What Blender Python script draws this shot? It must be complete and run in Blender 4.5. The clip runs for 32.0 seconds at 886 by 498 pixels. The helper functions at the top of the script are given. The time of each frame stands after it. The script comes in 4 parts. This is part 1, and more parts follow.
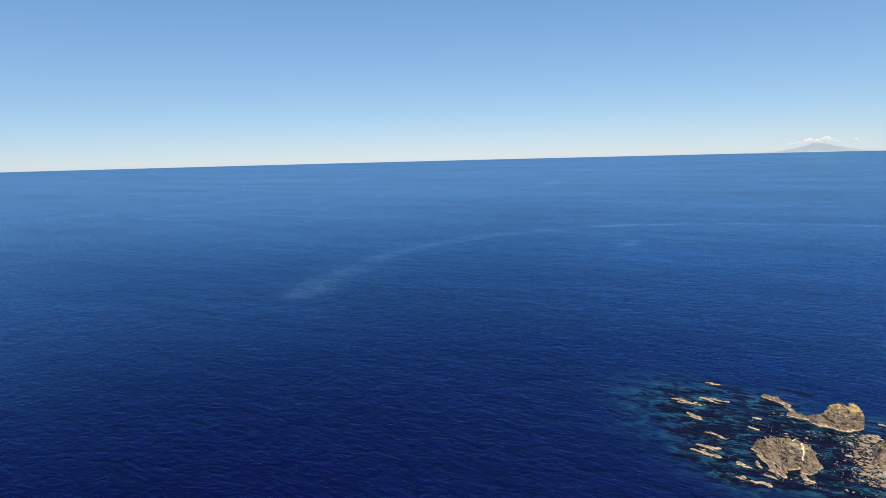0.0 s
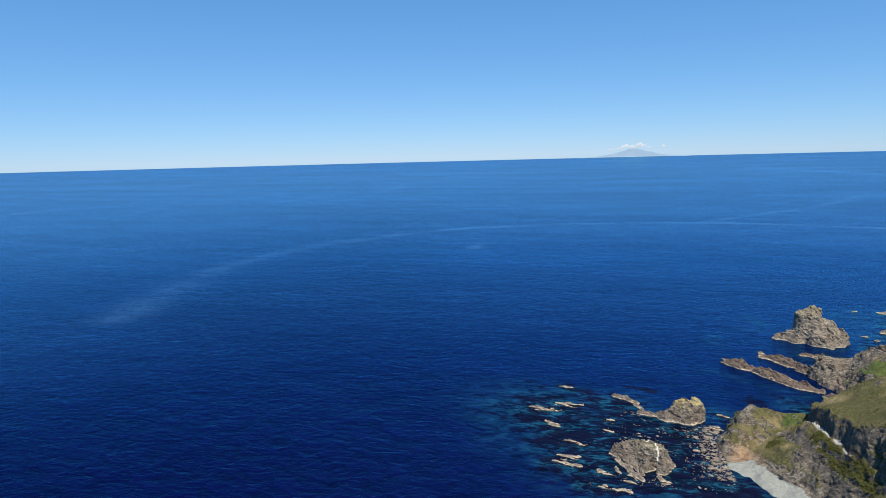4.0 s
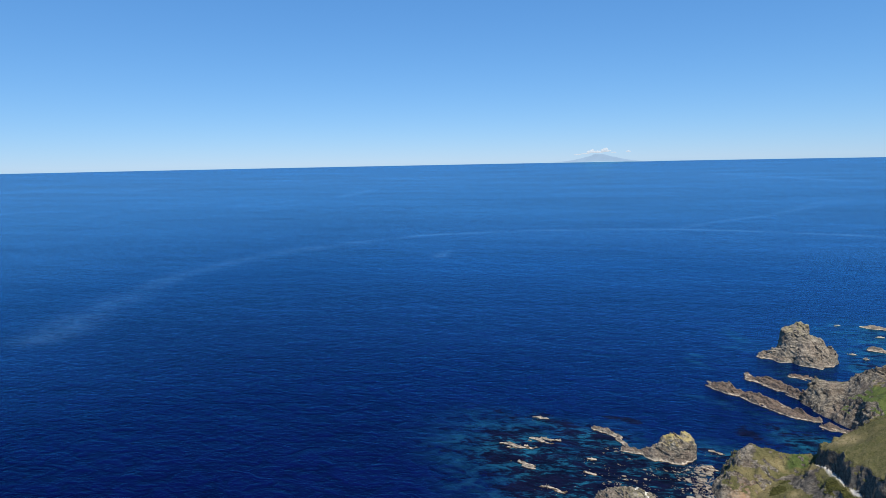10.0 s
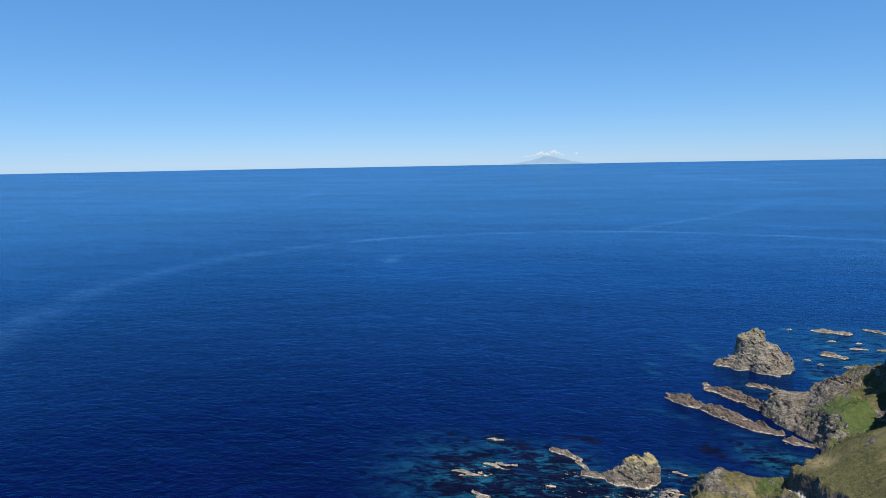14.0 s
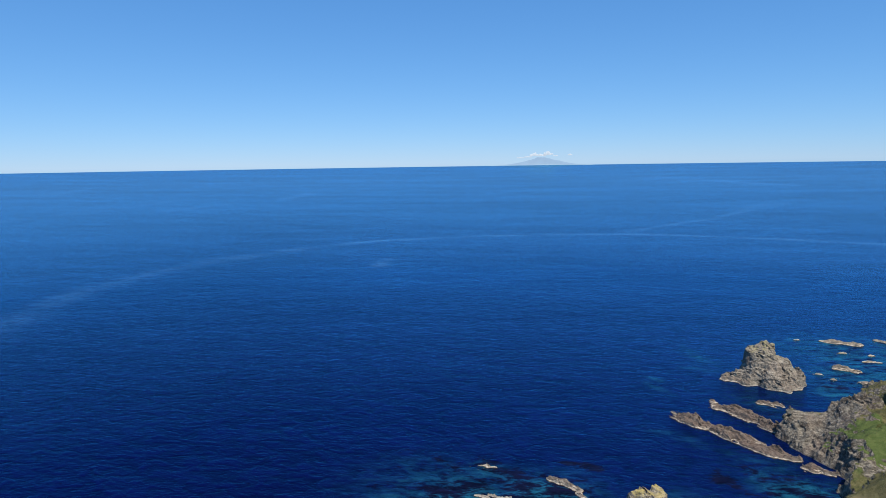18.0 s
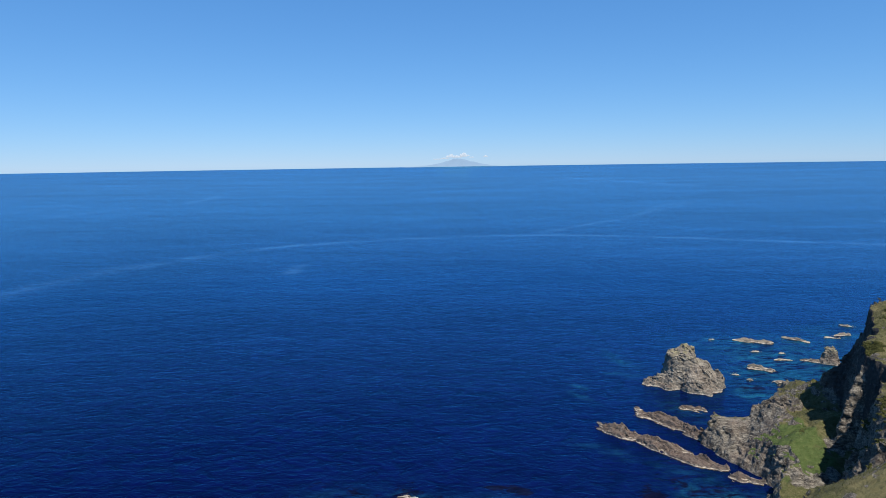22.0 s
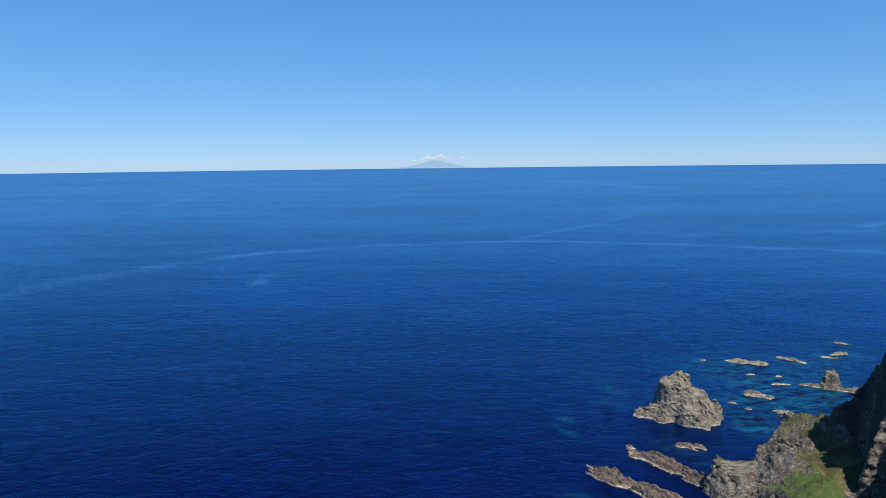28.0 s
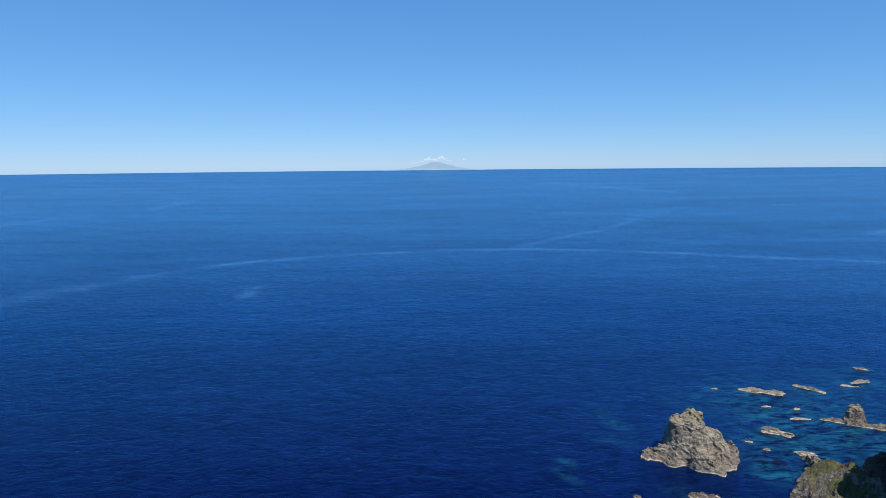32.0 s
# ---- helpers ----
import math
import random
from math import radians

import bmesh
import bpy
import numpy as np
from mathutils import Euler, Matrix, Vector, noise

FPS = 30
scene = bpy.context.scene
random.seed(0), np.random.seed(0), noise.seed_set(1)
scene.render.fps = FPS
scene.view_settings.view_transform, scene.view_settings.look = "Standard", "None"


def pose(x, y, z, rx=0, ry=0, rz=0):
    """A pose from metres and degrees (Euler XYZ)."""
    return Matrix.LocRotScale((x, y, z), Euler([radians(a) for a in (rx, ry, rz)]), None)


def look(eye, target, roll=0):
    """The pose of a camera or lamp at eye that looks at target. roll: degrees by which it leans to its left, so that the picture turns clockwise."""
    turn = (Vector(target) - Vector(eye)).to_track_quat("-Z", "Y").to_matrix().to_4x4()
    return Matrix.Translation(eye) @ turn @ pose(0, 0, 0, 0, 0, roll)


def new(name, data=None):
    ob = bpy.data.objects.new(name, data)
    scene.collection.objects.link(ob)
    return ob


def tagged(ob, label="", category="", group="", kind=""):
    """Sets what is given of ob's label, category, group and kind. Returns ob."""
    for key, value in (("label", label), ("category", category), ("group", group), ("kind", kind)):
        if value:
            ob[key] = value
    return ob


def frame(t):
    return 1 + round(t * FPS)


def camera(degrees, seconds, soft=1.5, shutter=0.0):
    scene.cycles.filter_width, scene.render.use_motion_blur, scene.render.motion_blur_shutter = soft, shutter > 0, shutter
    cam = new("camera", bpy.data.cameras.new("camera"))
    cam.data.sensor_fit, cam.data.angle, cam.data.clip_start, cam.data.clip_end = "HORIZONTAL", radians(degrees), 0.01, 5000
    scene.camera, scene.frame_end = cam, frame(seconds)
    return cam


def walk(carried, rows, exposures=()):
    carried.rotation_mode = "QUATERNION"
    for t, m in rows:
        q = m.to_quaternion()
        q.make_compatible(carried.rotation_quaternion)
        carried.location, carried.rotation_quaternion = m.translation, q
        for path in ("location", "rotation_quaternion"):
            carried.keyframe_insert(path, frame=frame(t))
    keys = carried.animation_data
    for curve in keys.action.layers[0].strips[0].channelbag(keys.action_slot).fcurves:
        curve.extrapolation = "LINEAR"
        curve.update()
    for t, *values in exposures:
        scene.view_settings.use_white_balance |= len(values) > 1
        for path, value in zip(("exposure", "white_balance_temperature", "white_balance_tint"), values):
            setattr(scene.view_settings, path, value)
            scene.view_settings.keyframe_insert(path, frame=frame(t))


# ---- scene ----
cam = camera(70.466, 32.0, soft=0.5)


def eye(x, y, z, yaw, pitch, roll):
    """A camera pose from metres and degrees: yaw to the left of +y, pitch up."""
    a, b = radians(yaw), radians(pitch)
    ahead = Vector((-math.sin(a) * math.cos(b), math.cos(a) * math.cos(b), math.sin(b)))
    return look((x, y, z), Vector((x, y, z)) + ahead * 100, roll)


PATH = [
    (0.0, eye(0.00, 0.00, 100.00, 30.998, -8.302, -1.427)),
    (0.5, eye(-0.98, 2.99, 99.52, 29.412, -8.298, -1.395)),
    (1.0, eye(-2.77, 5.53, 99.40, 27.877, -8.276, -1.405)),
    (1.5, eye(-4.19, 7.55, 99.53, 26.436, -8.262, -1.417)),
    (2.0, eye(-5.02, 9.64, 99.62, 25.748, -8.263, -1.400)),
    (2.5, eye(-5.81, 11.79, 99.64, 24.679, -8.238, -1.396)),
    (3.0, eye(-6.50, 13.91, 99.67, 23.270, -8.223, -1.394)),
    (3.5, eye(-7.29, 16.26, 99.38, 20.936, -8.198, -1.388)),
    (4.0, eye(-8.54, 18.83, 99.22, 17.024, -8.228, -1.444)),
    (4.5, eye(-9.37, 21.58, 98.75, 13.835, -8.224, -1.385)),
    (6.5, eye(-12.07, 31.86, 98.57, 13.360, -8.104, -1.239)),
    (7.0, eye(-12.34, 34.08, 98.68, 13.611, -8.064, -1.229)),
    (7.5, eye(-12.59, 36.21, 98.94, 13.844, -8.037, -1.199)),
    (8.0, eye(-12.91, 38.28, 99.06, 14.034, -7.998, -1.179)),
    (8.5, eye(-13.30, 40.57, 99.15, 14.185, -7.981, -1.140)),
    (9.0, eye(-13.78, 43.08, 99.22, 14.284, -7.960, -1.127)),
    (9.5, eye(-14.14, 45.46, 99.25, 14.395, -7.937, -1.117)),
    (10.0, eye(-14.41, 47.99, 99.34, 14.025, -7.922, -1.102)),
    (10.5, eye(-14.65, 50.50, 99.06, 11.345, -7.924, -1.096)),
    (11.0, eye(-15.10, 53.16, 98.95, 9.382, -7.932, -1.102)),
    (11.5, eye(-15.55, 55.81, 98.91, 8.724, -7.927, -1.073)),
    (12.0, eye(-15.83, 58.14, 98.96, 8.792, -7.898, -1.054)),
    (12.5, eye(-16.20, 60.28, 99.21, 9.063, -7.888, -1.050)),
    (13.0, eye(-16.29, 62.49, 99.37, 9.223, -7.884, -1.046)),
    (13.5, eye(-16.52, 64.59, 99.54, 9.453, -7.843, -1.024)),
    (14.0, eye(-16.79, 66.71, 99.74, 9.559, -7.843, -1.013)),
    (14.5, eye(-17.16, 68.89, 99.90, 9.230, -7.847, -1.030)),
    (16.5, eye(-17.93, 78.97, 99.77, 9.034, -7.791, -0.909)),
    (17.0, eye(-17.92, 81.54, 99.74, 9.002, -7.788, -0.891)),
    (17.5, eye(-17.98, 84.10, 99.71, 8.965, -7.781, -0.848)),
    (18.0, eye(-18.12, 86.51, 99.72, 8.957, -7.777, -0.834)),
    (18.5, eye(-18.34, 88.73, 99.83, 8.733, -7.774, -0.832)),
    (19.0, eye(-18.36, 90.93, 99.91, 8.463, -7.743, -0.832)),
    (19.5, eye(-18.28, 93.05, 99.84, 6.858, -7.754, -0.818)),
    (20.0, eye(-18.42, 95.26, 99.89, 5.491, -7.760, -0.823)),
    (20.5, eye(-18.55, 97.72, 99.84, 4.484, -7.772, -0.811)),
    (21.0, eye(-18.61, 100.12, 99.87, 3.728, -7.776, -0.814)),
    (21.5, eye(-18.71, 102.52, 99.91, 2.942, -7.782, -0.825)),
    (22.0, eye(-18.91, 104.90, 99.93, 1.458, -7.767, -0.842)),
    (22.5, eye(-18.97, 107.26, 99.96, 0.043, -7.782, -0.868)),
    (23.0, eye(-19.02, 109.62, 100.00, -0.971, -7.788, -0.857)),
    (23.5, eye(-19.06, 112.01, 100.03, -1.519, -7.784, -0.833)),
    (24.0, eye(-18.93, 114.49, 100.04, -1.769, -7.779, -0.823)),
    (24.5, eye(-18.79, 116.88, 99.96, -1.749, -7.745, -0.808)),
    (25.0, eye(-18.77, 119.07, 100.11, -1.361, -7.728, -0.796)),
    (25.5, eye(-18.48, 121.15, 100.32, -0.995, -7.728, -0.762)),
    (27.5, eye(-17.52, 130.27, 102.69, -0.602, -7.702, -0.700)),
    (28.0, eye(-17.21, 132.87, 103.61, -0.624, -7.694, -0.667)),
    (28.5, eye(-16.93, 135.65, 104.41, -0.622, -7.683, -0.648)),
    (29.0, eye(-16.14, 138.80, 104.88, -0.564, -7.646, -0.626)),
    (29.5, eye(-15.26, 142.32, 105.27, -0.513, -7.631, -0.588)),
    (30.0, eye(-14.42, 145.81, 105.80, -0.529, -7.627, -0.558)),
    (30.5, eye(-13.85, 148.97, 106.55, -0.521, -7.619, -0.550)),
    (31.0, eye(-13.38, 151.63, 107.46, -0.537, -7.612, -0.538)),
    (31.5, eye(-13.10, 154.07, 108.44, -0.556, -7.611, -0.534)),
    (32.0, eye(-12.70, 156.34, 109.54, -0.552, -7.601, -0.523)),
]
walk(cam, PATH, exposures=[(0.0, 0.84, 9000, 17), (1.0, 0.80, 7700, 13), (2.0, 0.76, 7200, 11), (4.0, 0.70, 7000, 10), (9.0, 0.66, 6800, 10), (17.0, 0.64, 6650, 10), (32.0, 0.62, 6600, 10)])

# ---- world, sun ----
SUN_AZ, SUN_EL = 152.0, 60.0          # degrees clockwise from +y, degrees above the horizon
world = bpy.data.worlds.new("sky")
scene.world = world
world.use_nodes = True
wn = world.node_tree
sky = wn.nodes.new("ShaderNodeTexSky")
sky.sky_type = "NISHITA"
sky.sun_disc = False
sky.sun_elevation, sky.sun_rotation = radians(SUN_EL), radians(SUN_AZ)
sky.altitude, sky.air_density, sky.dust_density, sky.ozone_density = 1500, 1.0, 0.0, 5.0
wn.nodes["Background"].inputs[1].default_value = 0.0675
# very clear, dry sea air: the sky stays blue down to the horizon
split, joined = wn.nodes.new("ShaderNodeSeparateColor"), wn.nodes.new("ShaderNodeCombineColor")
wn.links.new(sky.outputs[0], split.inputs[0])
for n, (gain, power) in enumerate([(0.70, 0.88), (1.60, 0.65), (3.04, 0.53)]):
    p, g = wn.nodes.new("ShaderNodeMath"), wn.nodes.new("ShaderNodeMath")
    p.operation, g.operation = "POWER", "MULTIPLY"
    p.inputs[1].default_value, g.inputs[1].default_value = power, gain
    wn.links.new(split.outputs[n], p.inputs[0])
    wn.links.new(p.outputs[0], g.inputs[0])
    wn.links.new(g.outputs[0], joined.inputs[n])
wn.links.new(joined.outputs[0], wn.nodes["Background"].inputs[0])
sun = new("sun", bpy.data.lights.new("sun", "SUN"))
sun.data.energy, sun.data.angle, sun.data.color = 5.0, radians(0.5), (1.0, 0.95, 0.87)
sun_dir = Vector((math.sin(radians(SUN_AZ)) * math.cos(radians(SUN_EL)), math.cos(radians(SUN_AZ)) * math.cos(radians(SUN_EL)), math.sin(radians(SUN_EL))))
sun.matrix_world = look(sun_dir * 800, (0, 0, 0))


# ---- noise for shapes ----
def _hash(ix, iy, iz, seed):
    h = (ix * 374761393 + iy * 668265263 + iz * 2147483647 + seed * 974711) & 0xFFFFFFFF
    h = ((h ^ (h >> 13)) * 1274126177) & 0xFFFFFFFF
    h = ((h ^ (h >> 16)) * 2246822519) & 0xFFFFFFFF
    return ((h ^ (h >> 15)) & 0xFFFF) / 32767.5 - 1.0


def vnoise(x, y, z=0.0, seed=0):
    """Smooth value noise from -1 to 1 on arrays."""
    x, y, z = np.broadcast_arrays(np.asarray(x, float), np.asarray(y, float), np.asarray(z, float))
    ix, iy, iz = (np.floor(a).astype(np.int64) for a in (x, y, z))
    u, v, w = (a - np.floor(a) for a in (x, y, z))
    u, v, w = (a * a * (3 - 2 * a) for a in (u, v, w))
    out = 0.0
    for dx in (0, 1):
        for dy in (0, 1):
            for dz in (0, 1):
                k = (u if dx else 1 - u) * (v if dy else 1 - v) * (w if dz else 1 - w)
                out = out + k * _hash(ix + dx, iy + dy, iz + dz, seed)
    return out


def fbm(x, y, z=0.0, octaves=4, seed=0, gain=0.5):
    total, amp = 0.0, 1.0
    for o in range(octaves):
        total = total + amp * vnoise(np.asarray(x) * 2**o, np.asarray(y) * 2**o, np.asarray(z) * 2**o, seed + 17 * o)
        amp *= gain
    return total


def ridged(x, y, z=0.0, octaves=4, seed=0):
    total, amp = 0.0, 1.0
    for o in range(octaves):
        total = total + amp * (1 - 2 * np.abs(vnoise(np.asarray(x) * 2**o, np.asarray(y) * 2**o, np.asarray(z) * 2**o, seed + 31 * o)))
        amp *= 0.5
    return total - 0.75


def blocks(x, y, z, size, seed=0, turn=-45.0):
    """Fractured rock: one random value from -1 to 1 for each block of a warped, tilted stack of beds."""
    c, s = math.cos(radians(turn)), math.sin(radians(turn))
    u, v = (x * c + y * s) / size[0], (-x * s + y * c) / size[1]
    w = z / size[2] + 0.22 * u + 0.3 * v
    du, dv, dw = (0.45 * vnoise(u * 1.1, v * 1.1, w * 1.1, seed + k) for k in (1, 2, 3))
    u, v, w = u + du, v + dv, w + dw
    return _hash(*(np.floor(a).astype(np.int64) for a in (u, v, w)), seed)


def blob(x, y, cx, cy, rx, ry, turn=0.0):
    """A soft oval patch, 1 in its middle."""
    c, s = math.cos(radians(turn)), math.sin(radians(turn))
    u, v = ((x - cx) * c + (y - cy) * s) / rx, (-(x - cx) * s + (y - cy) * c) / ry
    return np.exp(-(u * u + v * v))


def smooth(a, lo, hi):
    t = np.clip((a - lo) / (hi - lo), 0, 1)
    return t * t * (3 - 2 * t)


def along(x, y, pts):
    """Distance to a polyline, and its third coordinate at the nearest point."""
    best, val = np.full(np.shape(x), 1e9), np.zeros(np.shape(x))
    for (ax, ay, az), (bx, by, bz) in zip(pts, pts[1:]):
        dx, dy = bx - ax, by - ay
        s = np.clip(((x - ax) * dx + (y - ay) * dy) / (dx * dx + dy * dy + 1e-9), 0, 1)
        d = np.hypot(x - ax - s * dx, y - ay - s * dy)
        near = d < best
        best = np.where(near, d, best)
        val = np.where(near, az + s * (bz - az), val)
    return best, val


def inside(x, y, poly):
    """Signed distance to a closed outline, positive inside."""
    d, _ = along(x, y, [(*p, 0) for p in poly] + [(*poly[0], 0)])
    odd = np.zeros(np.shape(x), bool)
    for (ax, ay), (bx, by) in zip(poly, poly[1:] + poly[:1]):
        if ay != by:
            cross = ((ay > y) != (by > y)) & (x < (bx - ax) * (y - ay) / (by - ay) + ax)
            odd ^= cross
    return np.where(odd, d, -d)


def ridge(x, y, pts, slope, power=1.0):
    """A crest line whose flanks fall at the given slope."""
    d, z = along(x, y, pts)
    return z - slope * d**power


# ---- materials ----
def material(name):
    m = bpy.data.materials.new(name)
    m.use_nodes = True
    return m, m.node_tree.nodes, m.node_tree.links, m.node_tree.nodes["Principled BSDF"]


class Net:
    """Short hand for node links."""

    def __init__(self, name):
        self.m, self.n, self.l, self.bsdf = material(name)
        self.pos = self.n.new("ShaderNodeNewGeometry")

    def mapped(self, scale=(1, 1, 1), turn=0.0):
        mp = self.n.new("ShaderNodeMapping")
        mp.inputs["Scale"].default_value = scale
        mp.inputs["Rotation"].default_value = (0, 0, radians(turn))
        self.l.new(self.pos.outputs["Position"], mp.inputs["Vector"])
        return mp.outputs[0]

    def noise(self, scale, detail=5.0, rough=0.55, vector=None, distort=0.0):
        t = self.n.new("ShaderNodeTexNoise")
        t.inputs["Scale"].default_value, t.inputs["Detail"].default_value = scale, detail
        t.inputs["Roughness"].default_value, t.inputs["Distortion"].default_value = rough, distort
        self.l.new(vector or self.pos.outputs["Position"], t.inputs["Vector"])
        return t.outputs[0]

    def cells(self, scale, vector=None, feature="F1"):
        t = self.n.new("ShaderNodeTexVoronoi")
        t.feature = feature
        t.inputs["Scale"].default_value = scale
        self.l.new(vector or self.pos.outputs["Position"], t.inputs["Vector"])
        return t.outputs["Distance"]

    def span(self, value, a, b, c=0.0, d=1.0):
        r = self.n.new("ShaderNodeMapRange")
        r.clamp = True
        self.l.new(value, r.inputs[0])
        for k, v in zip((1, 2, 3, 4), (a, b, c, d)):
            r.inputs[k].default_value = v
        return r.outputs[0]

    def math(self, op, a, b=0.0):
        r = self.n.new("ShaderNodeMath")
        r.operation = op
        for k, v in ((0, a), (1, b)):
            if isinstance(v, (int, float)):
                r.inputs[k].default_value = v
            else:
                self.l.new(v, r.inputs[k])
        return r.outputs[0]

    def mix(self, fac, a, b):
        r = self.n.new("ShaderNodeMix")
        r.data_type = "RGBA"
        for sock, v in ((r.inputs[0], fac), (r.inputs[6], a), (r.inputs[7], b)):
            if isinstance(v, tuple):
                sock.default_value = (*v, 1)
            elif isinstance(v, (int, float)):
                sock.default_value = v
            else:
                self.l.new(v, sock)
        return r.outputs[2]

    def attr(self, name):
        a = self.n.new("ShaderNodeAttribute")
        a.attribute_name = name
        return a.outputs["Fac"]

    def axis(self, what, k):
        s = self.n.new("ShaderNodeSeparateXYZ")
        self.l.new(self.pos.outputs[what], s.inputs[0])
        return s.outputs[k]

    def bump(self, height, strength=0.5, distance=0.2, after=None):
        b = self.n.new("ShaderNodeBump")
        b.inputs["Strength"].default_value, b.inputs["Distance"].default_value = strength, distance
        self.l.new(height, b.inputs["Height"])
        if after:
            self.l.new(after, b.inputs["Normal"])
        return b.outputs[0]

    def done(self, color, rough, normal=None, spec=0.4):
        for key, v in (("Base Color", color), ("Roughness", rough)):
            if isinstance(v, tuple):
                self.bsdf.inputs[key].default_value = (*v, 1)
            elif isinstance(v, (int, float)):
                self.bsdf.inputs[key].default_value = v
            else:
                self.l.new(v, self.bsdf.inputs[key])
        self.bsdf.inputs["Specular IOR Level"].default_value = spec
        if normal:
            self.l.new(normal, self.bsdf.inputs["Normal"])
        return self.m


STRIKE = -45.0      # the beds of rock run from north-west to south-east


def rock_nodes(k):
    """Weathered bedded rock: colour and bump."""
    beds = k.mapped((0.22, 1.5, 1.3), STRIKE)
    big, mid, fine = k.noise(0.11, 4), k.noise(0.36, 8, 0.66), k.noise(2.4, 5, 0.7)
    bed = k.noise(0.9, 5, 0.6, beds, 0.5)
    crack = k.cells(0.42, beds, "DISTANCE_TO_EDGE")
    c = k.mix(k.span(mid, 0.41, 0.57), (0.056, 0.049, 0.041), (0.168, 0.151, 0.124))
    c = k.mix(k.math("MULTIPLY", k.span(bed, 0.50, 0.64), 0.8), c, (0.250, 0.226, 0.186))
    c = k.mix(k.math("MULTIPLY", k.span(bed, 0.46, 0.38), 0.7), c, (0.046, 0.041, 0.037))
    c = k.mix(k.math("MULTIPLY", k.span(big, 0.48, 0.66), 0.5), c, (0.128, 0.094, 0.076))
    c = k.mix(k.math("MULTIPLY", k.span(fine, 0.53, 0.60), 0.6), c, (0.030, 0.027, 0.024))
    c = k.mix(k.math("MULTIPLY", k.span(fine, 0.46, 0.39), 0.28), c, (0.31, 0.288, 0.245))
    c = k.mix(k.span(crack, 0.0, 0.06, 0.6, 0.0), c, (0.026, 0.023, 0.020))
    height = k.math("ADD", k.math("MULTIPLY", mid, 1.2), k.math("ADD", k.math("MULTIPLY", bed, 0.9), k.math("MULTIPLY", fine, 0.35)))
    return c, height


def make_rock(name, lichen=(0.25, 0.225, 0.10), lichen_from=6.0, barnacle=0.9, brown=0.7, tone=0.0, weeds=1.0, pale=0.0):
    """Sea rock: bedded, with a pale barnacle rim at the water, weed below it and lichen on the tops."""
    k = Net(name)
    c, height = rock_nodes(k)
    c = k.mix(tone, c, (0.104, 0.074, 0.059))
    c = k.mix(pale, c, (0.50, 0.43, 0.35))
    z = k.axis("Position", 2)
    up = k.axis("Normal", 2)
    wob = k.noise(0.7, 4)
    zz = k.math("ADD", z, k.math("MULTIPLY", wob, -0.95))
    crust = k.math("MULTIPLY", k.math("MULTIPLY", k.span(zz, 0.0, 0.4), k.span(z, 4.5, 2.5)), k.math("MULTIPLY", k.span(up, 0.2, 0.6), k.span(k.noise(1.4, 5, 0.7), 0.38, 0.56)))
    c = k.mix(k.math("MULTIPLY", crust, brown), c, (0.080, 0.056, 0.046))
    rim = k.math("MULTIPLY", k.span(zz, -0.25, 0.08, 1.0, 0.0), k.span(k.noise(1.9, 4, 0.7), 0.30, 0.46))
    c = k.mix(k.math("MULTIPLY", rim, barnacle), c, (0.43, 0.37, 0.305))
    weed = k.span(k.math("ADD", z, k.math("MULTIPLY", wob, -0.5)), -0.12, 0.02, 1.0, 0.0)
    c = k.mix(k.math("MULTIPLY", weed, weeds), c, (0.05, 0.035, 0.02))
    top = k.math("MULTIPLY", k.span(z, lichen_from - 2, lichen_from + 3), k.math("MULTIPLY", k.span(up, 0.2, 0.65), k.span(k.noise(0.5, 5), 0.38, 0.58)))
    c = k.mix(k.math("MULTIPLY", top, 0.75), c, lichen)
    c = k.mix(k.attr("stain"), c, (0.85, 0.84, 0.80))
    return k.done(c, 0.9, k.bump(height, 1.0, 0.5), 0.25)


